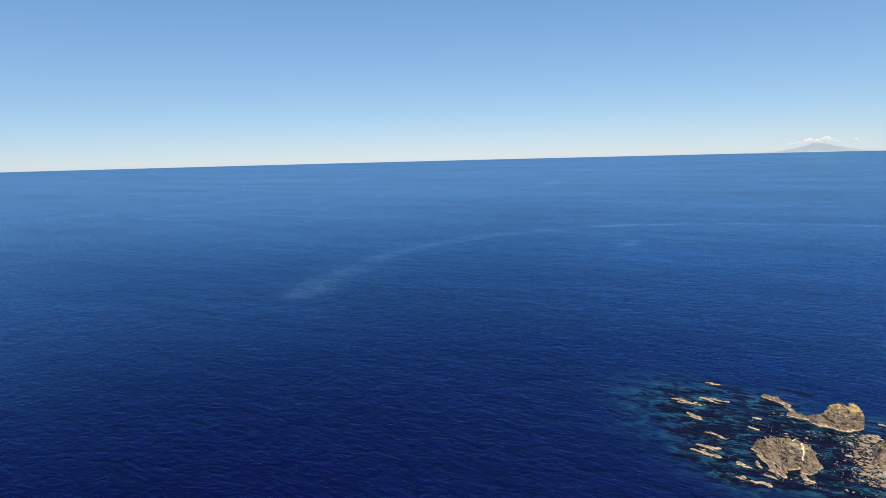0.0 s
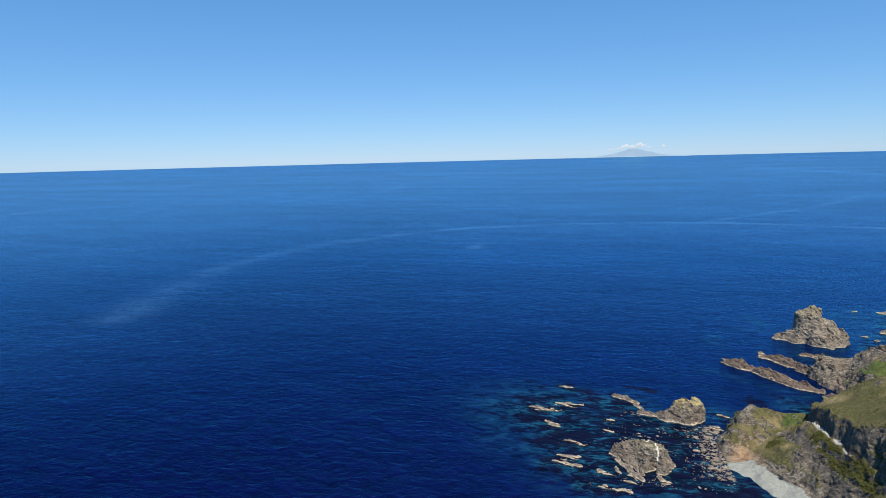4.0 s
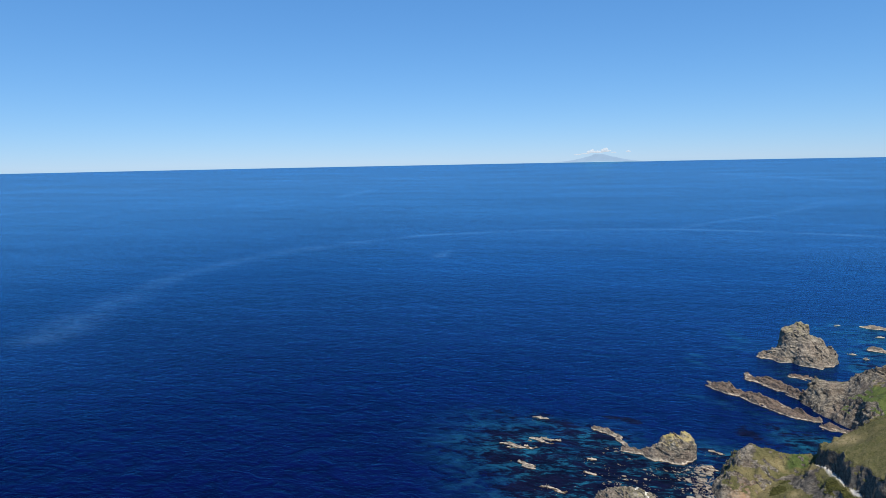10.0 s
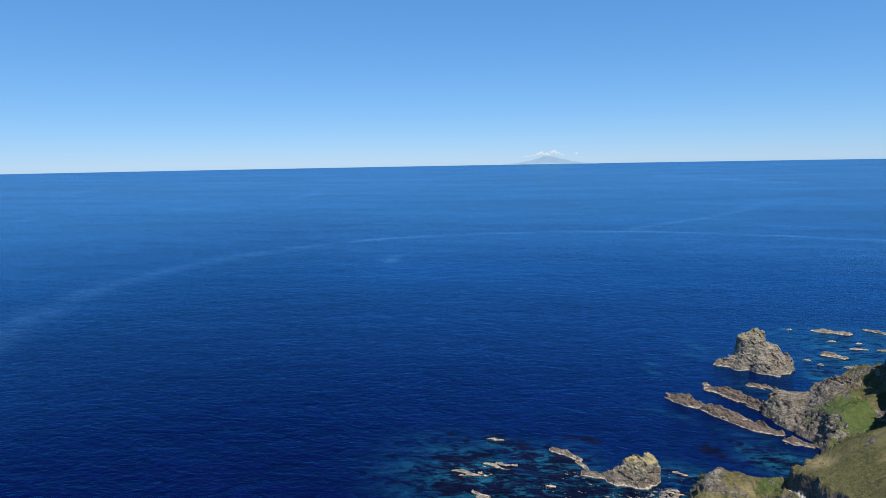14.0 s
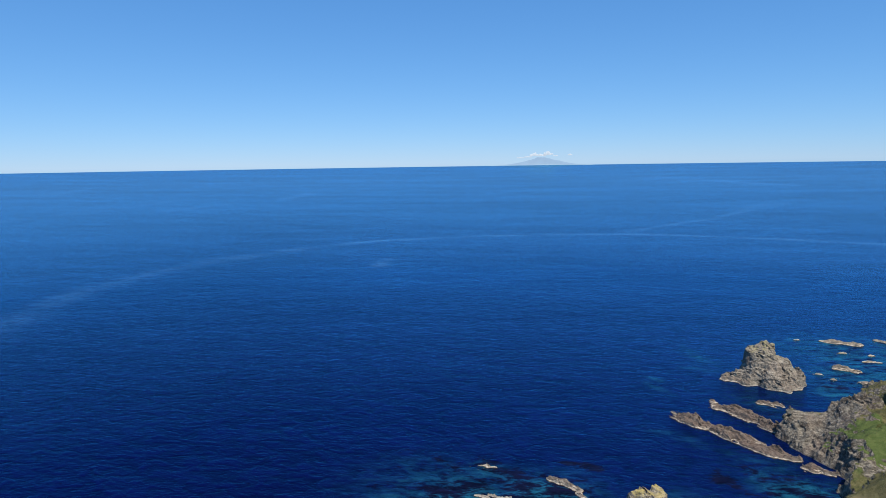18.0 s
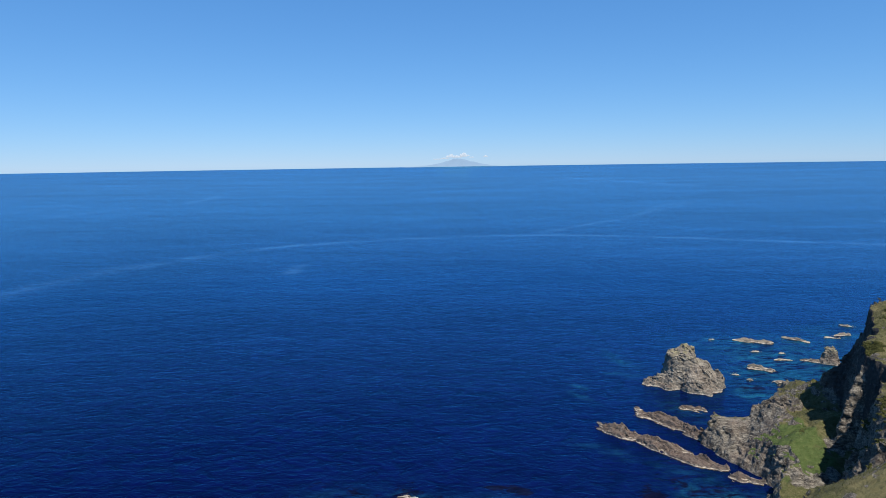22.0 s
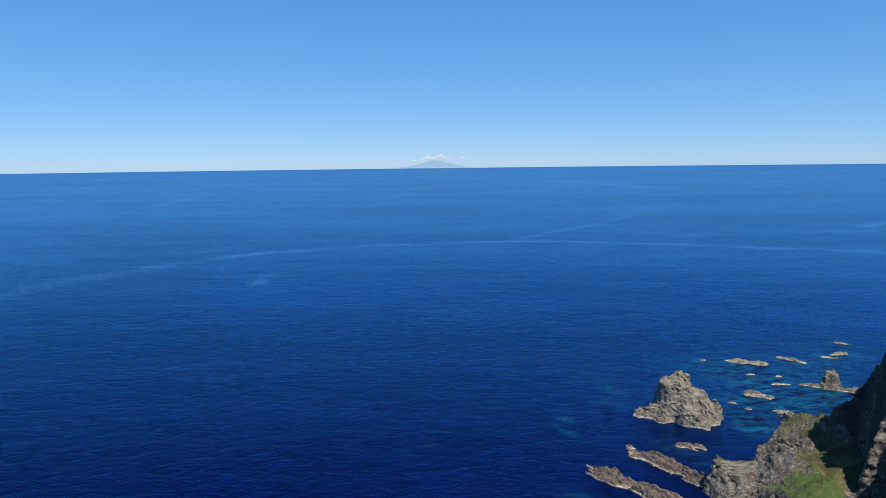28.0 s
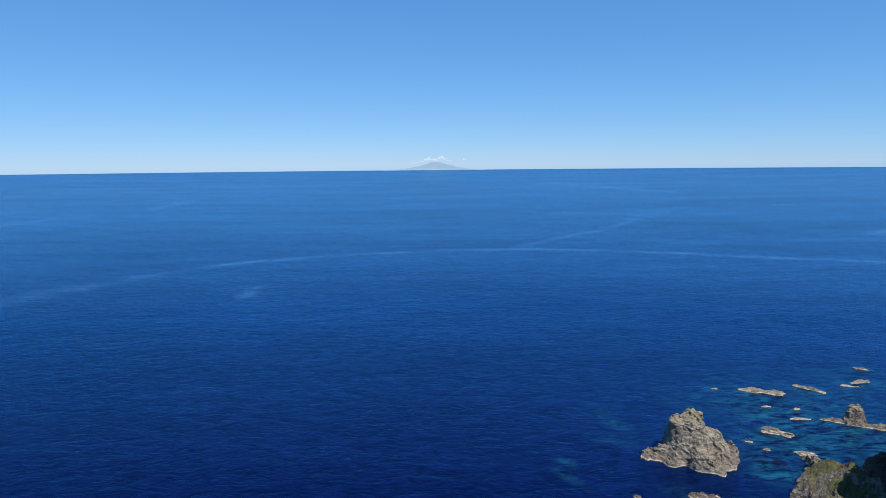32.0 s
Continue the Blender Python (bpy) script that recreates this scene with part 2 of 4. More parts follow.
def make_land():
    """Grass, shrub, bare rock, shingle and soil, by the land's own attributes."""
    k = Net("land_cover")
    c, height = rock_nodes(k)
    up = k.axis("Normal", 2)
    g1, g2, g3 = k.noise(0.09, 5), k.noise(0.8, 8, 0.7), k.noise(2.8, 5, 0.75)
    grass = k.mix(k.span(g1, 0.38, 0.62), (0.060, 0.063, 0.023), (0.094, 0.085, 0.039))
    grass = k.mix(k.math("MULTIPLY", k.span(g2, 0.49, 0.58), 0.8), grass, (0.040, 0.044, 0.014))
    grass = k.mix(k.math("MULTIPLY", k.span(g2, 0.45, 0.38), 0.6), grass, (0.110, 0.096, 0.050))
    grass = k.mix(k.math("MULTIPLY", k.span(g3, 0.52, 0.58), 0.6), grass, (0.128, 0.115, 0.062))
    straw = k.mix(k.span(g2, 0.40, 0.60), (0.205, 0.172, 0.096), (0.125, 0.103, 0.048))
    grass = k.mix(k.span(k.math("ADD", k.attr("dry"), k.math("MULTIPLY", k.math("SUBTRACT", g2, 0.5), 1.2)), 0.35, 0.75), grass, straw)
    lush = k.mix(k.span(g2, 0.4, 0.65), (0.044, 0.068, 0.019), (0.076, 0.098, 0.032))
    lush = k.mix(k.math("MULTIPLY", k.span(g3, 0.46, 0.38), 0.7), lush, (0.026, 0.036, 0.010))
    grass = k.mix(k.attr("lush"), grass, lush)
    bush = k.mix(k.span(g2, 0.35, 0.65), (0.026, 0.031, 0.008), (0.055, 0.052, 0.014))
    edge = k.math("ADD", k.attr("grass"), k.math("MULTIPLY", k.math("SUBTRACT", g2, 0.5), 1.1))
    cover = k.span(edge, 0.42, 0.58)
    # dark stone tone that also carries the cliff walls' shade in its colour
    dark = k.mix(k.math("MULTIPLY", k.attr("slate_shade"), 0.92), c, (0.030, 0.030, 0.031))
    dark = k.mix(k.math("MULTIPLY", k.attr("slate_shade"), k.span(k.noise(1.3, 5, 0.7), 0.52, 0.7)), dark, (0.085, 0.083, 0.079))
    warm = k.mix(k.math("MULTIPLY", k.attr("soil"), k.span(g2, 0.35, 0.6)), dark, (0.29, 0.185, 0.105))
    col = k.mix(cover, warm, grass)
    col = k.mix(k.span(k.math("ADD", k.attr("bush"), k.math("MULTIPLY", k.math("SUBTRACT", g2, 0.5), 0.9)), 0.45, 0.6), col, bush)
    stones = k.cells(2.2)
    shingle = k.mix(k.span(k.noise(1.7, 5, 0.7), 0.35, 0.65), (0.235, 0.222, 0.203), (0.38, 0.365, 0.34))
    shingle = k.mix(k.span(stones, 0.1, 0.5, 0.0, 0.6), shingle, (0.13, 0.175, 0.16))
    col = k.mix(k.span(k.math("ADD", k.attr("beach"), k.math("MULTIPLY", k.math("SUBTRACT", g2, 0.5), 0.8)), 0.42, 0.58), col, shingle)
    col = k.mix(k.attr("stain"), col, (0.46, 0.44, 0.40))
    h2 = k.math("ADD", height, k.math("MULTIPLY", g3, 0.8))
    return k.done(col, 0.95, k.bump(h2, 0.9, 0.45), 0.15)


def make_sea():
    """Deep water, slicks, shoals and wind ripple; haze and crest light are coloured in."""
    k = Net("sea_water")
    shoal, slick, far = k.attr("shoal"), k.attr("slick"), k.attr("far")
    coast = k.mix(k.noise(0.02, 3), k.mix(k.attr("shelf"), (0.0005, 0.0002, 0.0195), (0.0007, 0.0019, 0.0225)), k.mix(k.attr("shelf"), (0.0007, 0.0003, 0.0240), (0.0009, 0.0030, 0.0280)))
    # bluer, then paler with distance: sky sheen and haze put into the colour
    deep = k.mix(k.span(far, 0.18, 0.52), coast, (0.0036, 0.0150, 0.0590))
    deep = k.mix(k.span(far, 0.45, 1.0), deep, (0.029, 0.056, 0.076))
    swell = k.mapped((0.3, 1.0, 1.0), 10)
    gust = k.math("ADD", k.math("MULTIPLY", k.noise(0.0045, 4, 0.6, swell), 0.55), k.math("MULTIPLY", k.noise(0.03, 5, 0.7, swell), 0.45))
    beds = k.mapped((0.42, 1.0, 1.0), STRIKE)
    n1 = k.noise(0.24, 8, 0.70, beds, 0.8)
    n2 = k.noise(0.75, 7, 0.78, beds, 0.5)
    sand = k.mix(k.span(n2, 0.4, 0.7), (0.003, 0.030, 0.062), (0.008, 0.066, 0.092))
    kelp = k.mix(k.span(n2, 0.35, 0.7), (0.0014, 0.0019, 0.0078), (0.0044, 0.0047, 0.0128))
    c = k.mix(k.math("MULTIPLY", k.span(shoal, 0.05, 0.8), k.span(n1, 0.42, 0.6)), deep, sand)
    weed = k.math("MULTIPLY", k.span(k.math("ADD", k.math("MULTIPLY", k.attr("kelp"), 0.74), k.math("ADD", k.math("MULTIPLY", k.math("SUBTRACT", n1, 0.5), -2.4), k.math("MULTIPLY", k.math("SUBTRACT", n2, 0.5), -2.2))), 0.40, 0.66), 0.92)
    c = k.mix(weed, c, kelp)
    s = k.math("MULTIPLY", slick, k.span(k.noise(0.02, 5, 0.6, k.mapped((1, 1, 1))), 0.3, 0.65))
    c = k.mix(k.math("MULTIPLY", s, 0.8), c, (0.055, 0.16, 0.34))
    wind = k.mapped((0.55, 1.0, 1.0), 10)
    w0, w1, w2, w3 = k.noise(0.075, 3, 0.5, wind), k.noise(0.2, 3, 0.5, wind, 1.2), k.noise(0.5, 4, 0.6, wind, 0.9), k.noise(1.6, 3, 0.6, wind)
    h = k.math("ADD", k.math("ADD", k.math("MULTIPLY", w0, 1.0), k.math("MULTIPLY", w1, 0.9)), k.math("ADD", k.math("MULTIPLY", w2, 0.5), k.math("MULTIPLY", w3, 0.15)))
    # crests lighter, troughs darker: the ripple's light and shade put into the colour
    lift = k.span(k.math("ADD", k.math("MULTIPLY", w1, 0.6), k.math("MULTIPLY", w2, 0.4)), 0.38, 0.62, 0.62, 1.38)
    # wind streaks, and the lens falloff to the west, are coloured in as well
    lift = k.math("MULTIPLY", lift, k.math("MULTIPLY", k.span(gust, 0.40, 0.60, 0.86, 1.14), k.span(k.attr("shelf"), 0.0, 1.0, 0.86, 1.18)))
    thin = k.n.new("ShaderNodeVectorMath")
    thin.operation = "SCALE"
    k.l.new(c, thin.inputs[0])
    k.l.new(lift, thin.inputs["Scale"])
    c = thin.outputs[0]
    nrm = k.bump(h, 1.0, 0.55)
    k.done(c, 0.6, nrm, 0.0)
    # the sky in the surface, stronger at a grazing look
    gloss, fresnel, mixed = k.n.new("ShaderNodeBsdfGlossy"), k.n.new("ShaderNodeFresnel"), k.n.new("ShaderNodeMixShader")
    fresnel.inputs["IOR"].default_value = 1.33
    # reflection tint also paler far out, for the haze
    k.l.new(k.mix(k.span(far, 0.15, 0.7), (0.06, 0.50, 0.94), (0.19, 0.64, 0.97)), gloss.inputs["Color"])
    k.l.new(k.math("ADD", k.span(far, 0, 1, 0.10, 0.25), k.math("MULTIPLY", s, -0.04)), gloss.inputs["Roughness"])
    for node in (gloss, fresnel):
        k.l.new(nrm, node.inputs["Normal"])
    # weed that floats on the surface breaks the mirror
    calm = k.math("MULTIPLY", k.math("SUBTRACT", 1.0, k.math("MULTIPLY", weed, 0.75)), k.math("MULTIPLY", k.span(gust, 0.38, 0.62, 0.76, 0.96), k.span(k.attr("shelf"), 0.0, 1.0, 0.92, 1.04)))
    k.l.new(k.math("MULTIPLY", fresnel.outputs[0], calm), mixed.inputs[0])
    k.l.new(k.bsdf.outputs[0], mixed.inputs[1])
    k.l.new(gloss.outputs[0], mixed.inputs[2])
    k.l.new(mixed.outputs[0], k.n["Material Output"].inputs["Surface"])
    return k.m


def make_far(name, color, glow):
    """Distance: pale with the air between, put in as a glow of its own."""
    k = Net(name)
    c = k.mix(k.span(k.noise(0.02, 4), 0.4, 0.6), color, tuple(v * 0.94 for v in color))
    k.l.new(c, k.bsdf.inputs["Emission Color"])
    k.bsdf.inputs["Emission Strength"].default_value = glow
    return k.done(tuple(v * 0.12 for v in color), 1.0, None, 0.0)


ROCK = make_rock("sea_rock_stone")
REEF = make_rock("reef_stone", brown=0.85, tone=0.55)
PALE = make_rock("pale_reef_stone", barnacle=0.9, brown=0.35, tone=0.1, pale=0.15)
STACK = make_rock("stack_stone", (0.175, 0.162, 0.080), 13.0, pale=0.08)
BOULDER = make_rock("boulder_stone", (0.2, 0.2, 0.15), 9.0, 0.35, 0.1, 0.15, 0.4)
GOLD = make_rock("lichen_stone", (0.33, 0.265, 0.085), 5.0)
LAND = make_land()
SEA = make_sea()
ISLE = make_far("island_haze", (0.31, 0.45, 0.63), 0.62)
CLOUD = make_far("cloud_white", (0.60, 0.70, 0.82), 0.58)


# ---- mesh helpers ----
def mesh_from(name, verts, faces, mat, smoothed=True, attrs=None):
    me = bpy.data.meshes.new(name)
    verts, faces = np.asarray(verts, np.float32), np.asarray(faces, np.int32)
    k = faces.shape[1]
    me.vertices.add(len(verts))
    me.vertices.foreach_set("co", verts.ravel())
    me.loops.add(faces.size)
    me.loops.foreach_set("vertex_index", faces.ravel())
    me.polygons.add(len(faces))
    me.polygons.foreach_set("loop_start", np.arange(0, faces.size, k, dtype=np.int32))
    me.update(calc_edges=True)
    me.polygons.foreach_set("use_smooth", np.full(len(faces), smoothed))
    for key, v in (attrs or {}).items():
        a = me.attributes.new(key, "FLOAT", "POINT")
        a.data.foreach_set("value", np.asarray(v, np.float32).ravel())
    me.materials.append(mat)
    me.validate()
    return me


def grid_faces(nx, ny):
    i = np.arange(nx * ny).reshape(ny, nx)
    return np.stack([i[:-1, :-1], i[:-1, 1:], i[1:, 1:], i[1:, :-1]], -1).reshape(-1, 4)


def normals(P):
    du, dv = np.gradient(P, axis=1), np.gradient(P, axis=0)
    n = np.cross(du, dv)
    return n / (np.linalg.norm(n, axis=-1, keepdims=True) + 1e-9)


def keep_faces(verts, faces, good, attrs=None):
    """Drops faces with no good corner, and the vertices that are left over."""
    f = faces[good[faces].any(1)]
    used = np.unique(f)
    back = np.full(len(verts), -1)
    back[used] = np.arange(len(used))
    return verts[used], back[f], {k: np.ravel(v)[used] for k, v in (attrs or {}).items()}


def solid_skin(f, start, step):
    """The skin of a solid on a regular grid (f is positive inside): vertices and four-cornered faces."""
    inside_ = f > 0
    nx, ny, nz = f.shape
    corners = [(i, j, k) for i in (0, 1) for j in (0, 1) for k in (0, 1)]
    count = np.zeros((nx - 1, ny - 1, nz - 1), np.int8)
    for i, j, k in corners:
        count += inside_[i:nx - 1 + i, j:ny - 1 + j, k:nz - 1 + k]
    cells = np.argwhere((count > 0) & (count < 8))
    ident = np.full(count.shape, -1, np.int32)
    ident[tuple(cells.T)] = np.arange(len(cells))
    total, hits = np.zeros((len(cells), 3)), np.zeros(len(cells))
    for axis in range(3):
        one = np.eye(3, dtype=int)[axis]
        for c in corners:
            if c[axis]:
                continue
            p = cells + c
            a, b = f[tuple(p.T)], f[tuple((p + one).T)]
            cut = (a > 0) != (b > 0)
            t = np.where(cut, a / np.where(cut, a - b, 1), 0)
            total += np.where(cut[:, None], np.array(c) + one * t[:, None], 0)
            hits += cut
    verts = (cells + total / hits[:, None]) * step + start
    faces = []
    for axis in range(3):
        lo, hi = [slice(1, -1)] * 3, [slice(1, -1)] * 3
        lo[axis], hi[axis] = slice(0, -1), slice(1, None)
        a, b = inside_[tuple(lo)], inside_[tuple(hi)]
        for way in (0, 1):
            p = np.argwhere((a & ~b) if way else (~a & b)) + [int(n != axis) for n in range(3)]
            u, v = np.eye(3, dtype=int)[(axis + 1) % 3], np.eye(3, dtype=int)[(axis + 2) % 3]
            ring = [p - u - v, p - v, p, p - u]
            faces.append(np.stack([ident[tuple(q.T)] for q in (ring if way else ring[::-1])], -1))
    return verts, np.concatenate(faces)


def vertex_normals(verts, faces):
    n = np.cross(verts[faces[:, 2]] - verts[faces[:, 0]], verts[faces[:, 3]] - verts[faces[:, 1]])
    out = np.zeros((len(verts), 3))
    for k in range(4):
        for axis in range(3):
            out[:, axis] += np.bincount(faces[:, k], n[:, axis], len(verts))
    return out / (np.linalg.norm(out, axis=1, keepdims=True) + 1e-9)


def skin_of(xs, ys, zs, h, slope, relief, band=3.2):
    """A solid under the height h on the grid (ys, xs), its skin broken by relief(x, y, z), which is asked for near the surface alone."""
    step = xs[1] - xs[0]
    f = ((h[..., None] - zs) / np.sqrt(1 + np.minimum(slope, 4.0) ** 2)[..., None]).astype(np.float32)
    j, i, k = np.nonzero(np.abs(f) < band)
    f[j, i, k] += relief(xs[i], ys[j], zs[k], j, i)
    f = f.transpose(1, 0, 2)
    return solid_skin(f, np.array([xs[0], ys[0], zs[0]]), step)


REEFS = [  # half width, height, ends
    (2.3, 0.8, -46, 255, -37, 257.5), (1.9, 0.7, -36, 263.5, -29.5, 260.6), (1.7, 0.5, -40.5, 244.3, -34, 243), (1.4, 0.5, -37, 281.2, -33, 282.5),
    (1.9, 0.8, -31, 213, -24, 214), (1.5, 0.7, -31, 218.2, -25, 217), (1.5, 0.6, -18, 209.8, -13, 209), (1.4, 0.5, -10, 206.5, -5.5, 206),
    (1.5, 0.5, -29.5, 231, -24, 227.8), (1.6, 0.5, -18.2, 201.2, -14.4, 200.8), (1.5, 0.4, -11.6, 200, -8, 200), (1.0, 0.5, -16.2, 251.7, -15.2, 251.3),
    (1.0, 0.5, -16.5, 241.6, -15, 241.2), (0.9, 0.4, -5, 240.4, -4.2, 240), (1.2, 0.6, 24, 264.3, 26.5, 263.7), (1.4, 0.7, 19.8, 252.5, 23, 251.5),
    (3.0, 1.6, 134.5, 447.6, 150, 441.5), (2.6, 1.4, 164, 452, 171.5, 443), (3.2, 1.3, 121.5, 400.8, 128.6, 395.5), (2.2, 0.8, 139.5, 412.5, 147, 412),
    (2.0, 0.8, 186.5, 451.3, 192, 450), (2.2, 1.0, 192, 454.5, 202, 456), (1.8, 0.8, 211, 477, 215, 473.5), (1.8, 0.8, 124, 381.5, 129, 379),
    (1.8, 0.9, 124.5, 378, 127.5, 373.5), (1.2, 0.5, 133.2, 425.4, 136.8, 425), (1.2, 0.5, 121.5, 449.4, 124, 448.6), (1.2, 0.5, 146, 423.2, 148, 422.8),
    (1.4, 0.6, 108, 392, 111, 390.5), (1.3, 0.5, 112, 384, 114.5, 383),
]


# ---- the sea ----
SEA_MID, SEA_EDGE, SEA_RISE = (-10.0, 80.0), 4895.0, 75.0


def sea_level(x, y):
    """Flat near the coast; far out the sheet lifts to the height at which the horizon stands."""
    r = np.hypot(x - SEA_MID[0], y - SEA_MID[1])
    return SEA_RISE * np.clip((r - 1000) / (SEA_EDGE - 1000), 0, 1) ** 2


SHOALS = [  # x, y, radius along the beds, radius across, strength, kelp
    (-34, 246, 38, 24, 0.9, 0.85), (-22, 222, 34, 18, 1.0, 0.95), (-2, 238, 30, 22, 1.0, 1.05), (6, 215, 26, 20, 0.9, 1.1),
    (-10, 262, 24, 14, 0.8, 0.9), (14, 236, 20, 14, 0.8, 1.05), (62, 276, 20, 12, 0.9, 0.75), (-26, 278, 16, 9, 0.5, 0.8),
    (128, 388, 26, 16, 0.8, 0.5), (142, 412, 44, 24, 0.85, 0.4), (160, 392, 26, 18, 0.9, 0.35), (168, 440, 40, 16, 0.5, 0.3),
    (108, 372, 16, 10, 0.6, 0.45), (72, 345, 14, 7, 0.35, 0.3), (98, 398, 16, 8, 0.35, 0.1), (66, 404, 14, 7, 0.3, 0.0),
    (62, 411, 13, 4, 0.5, 0.0), (59, 424, 12, 3.5, 0.4, 0.0), (34, 374, 7, 3, 0.6, 0.0), (31, 362, 8, 3, 0.55, 0.0), (140, 393, 18, 9, 1.0, 0.3), (126, 382, 14, 8, 0.95, 0.4),
    (107, 362, 12, 6, 0.8, 0.3), (137, 458, 18, 5, 0.5, 0.0), (165, 424, 22, 9, 0.7, 0.3), (58, 393, 10, 5, 0.4, 0.0), (52, 300, 16, 7, 0.35, 0.3), (200, 455, 34, 12, 0.5, 0.3), (30, 315, 10, 5, 0.3, 0.0),
    (-4, 286, 8, 3, 0.1, 1.0), (38, 283, 6, 2.5, 0.1, 0.95), (49, 289, 6, 2, 0.1, 0.9), (62, 284, 10, 3, 0.3, 0.85), (-33, 285, 10, 4, 0.2, 0.85), (-53, 282, 12, 4, 0.2, 0.75),
    (106, 375, 4, 3, 0.6, 1.0), (112, 374, 4, 2, 0.6, 0.9), (107, 371, 5, 3, 0.7, 0.9),
]
SLICKS = [  # half width, strength, line
    (20, 0.26, [(-335, 346), (-359, 418), (-367, 491), (-377, 610), (-357, 708), (-309, 785)]),
    (11, 0.42, [(-309, 785), (-245, 877), (-142, 927), (-17, 965), (112, 966), (225, 940), (318, 898), (505, 819)]),
    (12, 0.60, [(-1231, 541), (-1265, 710), (-1292, 923), (-1307, 1234)]),
    (12, 0.45, [(-1029, 1074), (-1035, 1337), (-1041, 1800)]),
    (14, 0.52, [(-845, 1374), (-812, 1633)]), (20, 0.60, [(-749, 1774), (-798, 2118)]),
    (22, 0.45, [(-2373, 1056), (-2384, 1461)]), (30, 0.52, [(-1688, 1996), (-1856, 2426)]),
    (40, 0.68, [(499, 3159), (698, 2753), (827, 2358)]), (14, 0.38, [(369, 1379), (492, 1579)]),
    (16, 0.52, [(653, 1095), (767, 1179)]), (9, 0.38, [(106, 1000), (279, 1221), (527, 1595)]),
    (8, 0.45, [(-180, 684), (-173, 723)]), (40, 0.45, [(-720, 2986), (-486, 3314)]),
]


def build_sea():
    front = np.radians(np.concatenate([np.arange(-62, 62, 0.42), np.arange(62, 298, 6.0)]))
    rings = np.concatenate([[0.5, 20, 40, 60], 75 * np.exp(np.linspace(0, math.log(SEA_EDGE / 75), 520))])
    a, r = np.meshgrid(front, rings)
    x, y = SEA_MID[0] + r * np.sin(a), SEA_MID[1] + r * np.cos(a)
    z = sea_level(x, y)
    shoal, kelp = np.zeros(x.shape), np.zeros(x.shape)
    c, s = math.cos(radians(STRIKE)), math.sin(radians(STRIKE))
    wx, wy = x + 5 * fbm(x / 14, y / 14, 0, 3, 5), y + 5 * fbm(x / 14, y / 14, 7, 3, 6)
    for sx, sy, la, lc, k, w in SHOALS:
        u, v = (wx - sx) * c + (wy - sy) * s, -(wx - sx) * s + (wy - sy) * c
        g = np.exp(-((u / la) ** 2 + (v / lc) ** 2))
        shoal, kelp = np.maximum(shoal, k * g), np.maximum(kelp, w * np.clip(1.25 * g, 0, 1))
    near = (np.abs(x - 80) < 180) & (y > 150) & (y < 520)
    for w, top, ax, ay, bx, by in REEFS:
        d, _ = along(wx[near], wy[near], [(ax, ay, 0), (bx, by, 0)])
        g = np.exp(-((d / (w + 3.5)) ** 2))
        kelp[near], shoal[near] = np.maximum(kelp[near], (1.0 if by < 300 else 0.45) * g), np.maximum(shoal[near], 0.7 * np.exp(-((d / (w + 7)) ** 2)))
    # greener by the coast; darker westward, as lens falloff put into the colour
    shelf = smooth(x + 0.25 * (y - 200) + 40 * fbm(x / 160, y / 160, 0, 3, 15), -220, 40)
    shelf = shelf + (0.62 - shelf) * smooth(r, 600, 1500)
    slick = np.zeros(x.shape)
    for w, k, line in SLICKS:
        d, _ = along(x + w * fbm(x / (9 * w), y / (9 * w), 0, 3, 3), y, [(*p, 0) for p in line])
        slick = np.maximum(slick, k * np.exp(-((d / w) ** 2)))
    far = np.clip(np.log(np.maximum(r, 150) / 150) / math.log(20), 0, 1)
    ny, nx = x.shape
    i = np.arange(nx * ny).reshape(ny, nx)
    j = np.roll(i, -1, 1)
    faces = np.stack([i[:-1], j[:-1], j[1:], i[1:]], -1).reshape(-1, 4)
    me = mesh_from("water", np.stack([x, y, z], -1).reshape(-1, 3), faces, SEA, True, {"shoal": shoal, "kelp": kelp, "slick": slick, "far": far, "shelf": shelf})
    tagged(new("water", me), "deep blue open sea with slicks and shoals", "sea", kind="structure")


build_sea()


# ---- far island and its clouds ----
def build_island():
    xs, ys = np.linspace(-420, 420, 220), np.linspace(-20, 20, 30)
    x, y = np.meshgrid(xs, ys)
    prof = 46 * np.exp(-np.abs(x / 125) ** 1.3) + 22 * np.exp(-((x + 25) / 220) ** 2) + 5 * np.exp(-((x - 150) / 90) ** 2)
    z = prof * np.exp(-((y / 13) ** 2)) * (1 + 0.05 * ridged(x / 40, y / 40, 0, 4, 8))
    me = mesh_from("island", np.stack([x, y, z], -1).reshape(-1, 3), grid_faces(220, 30), ISLE)
    ob = tagged(new("island", me), "pale blue volcanic island far across the sea", "island")
    ob.location = (-14, 4945, float(sea_level(-14.0, 4945.0)) - 0.5)
    return ob


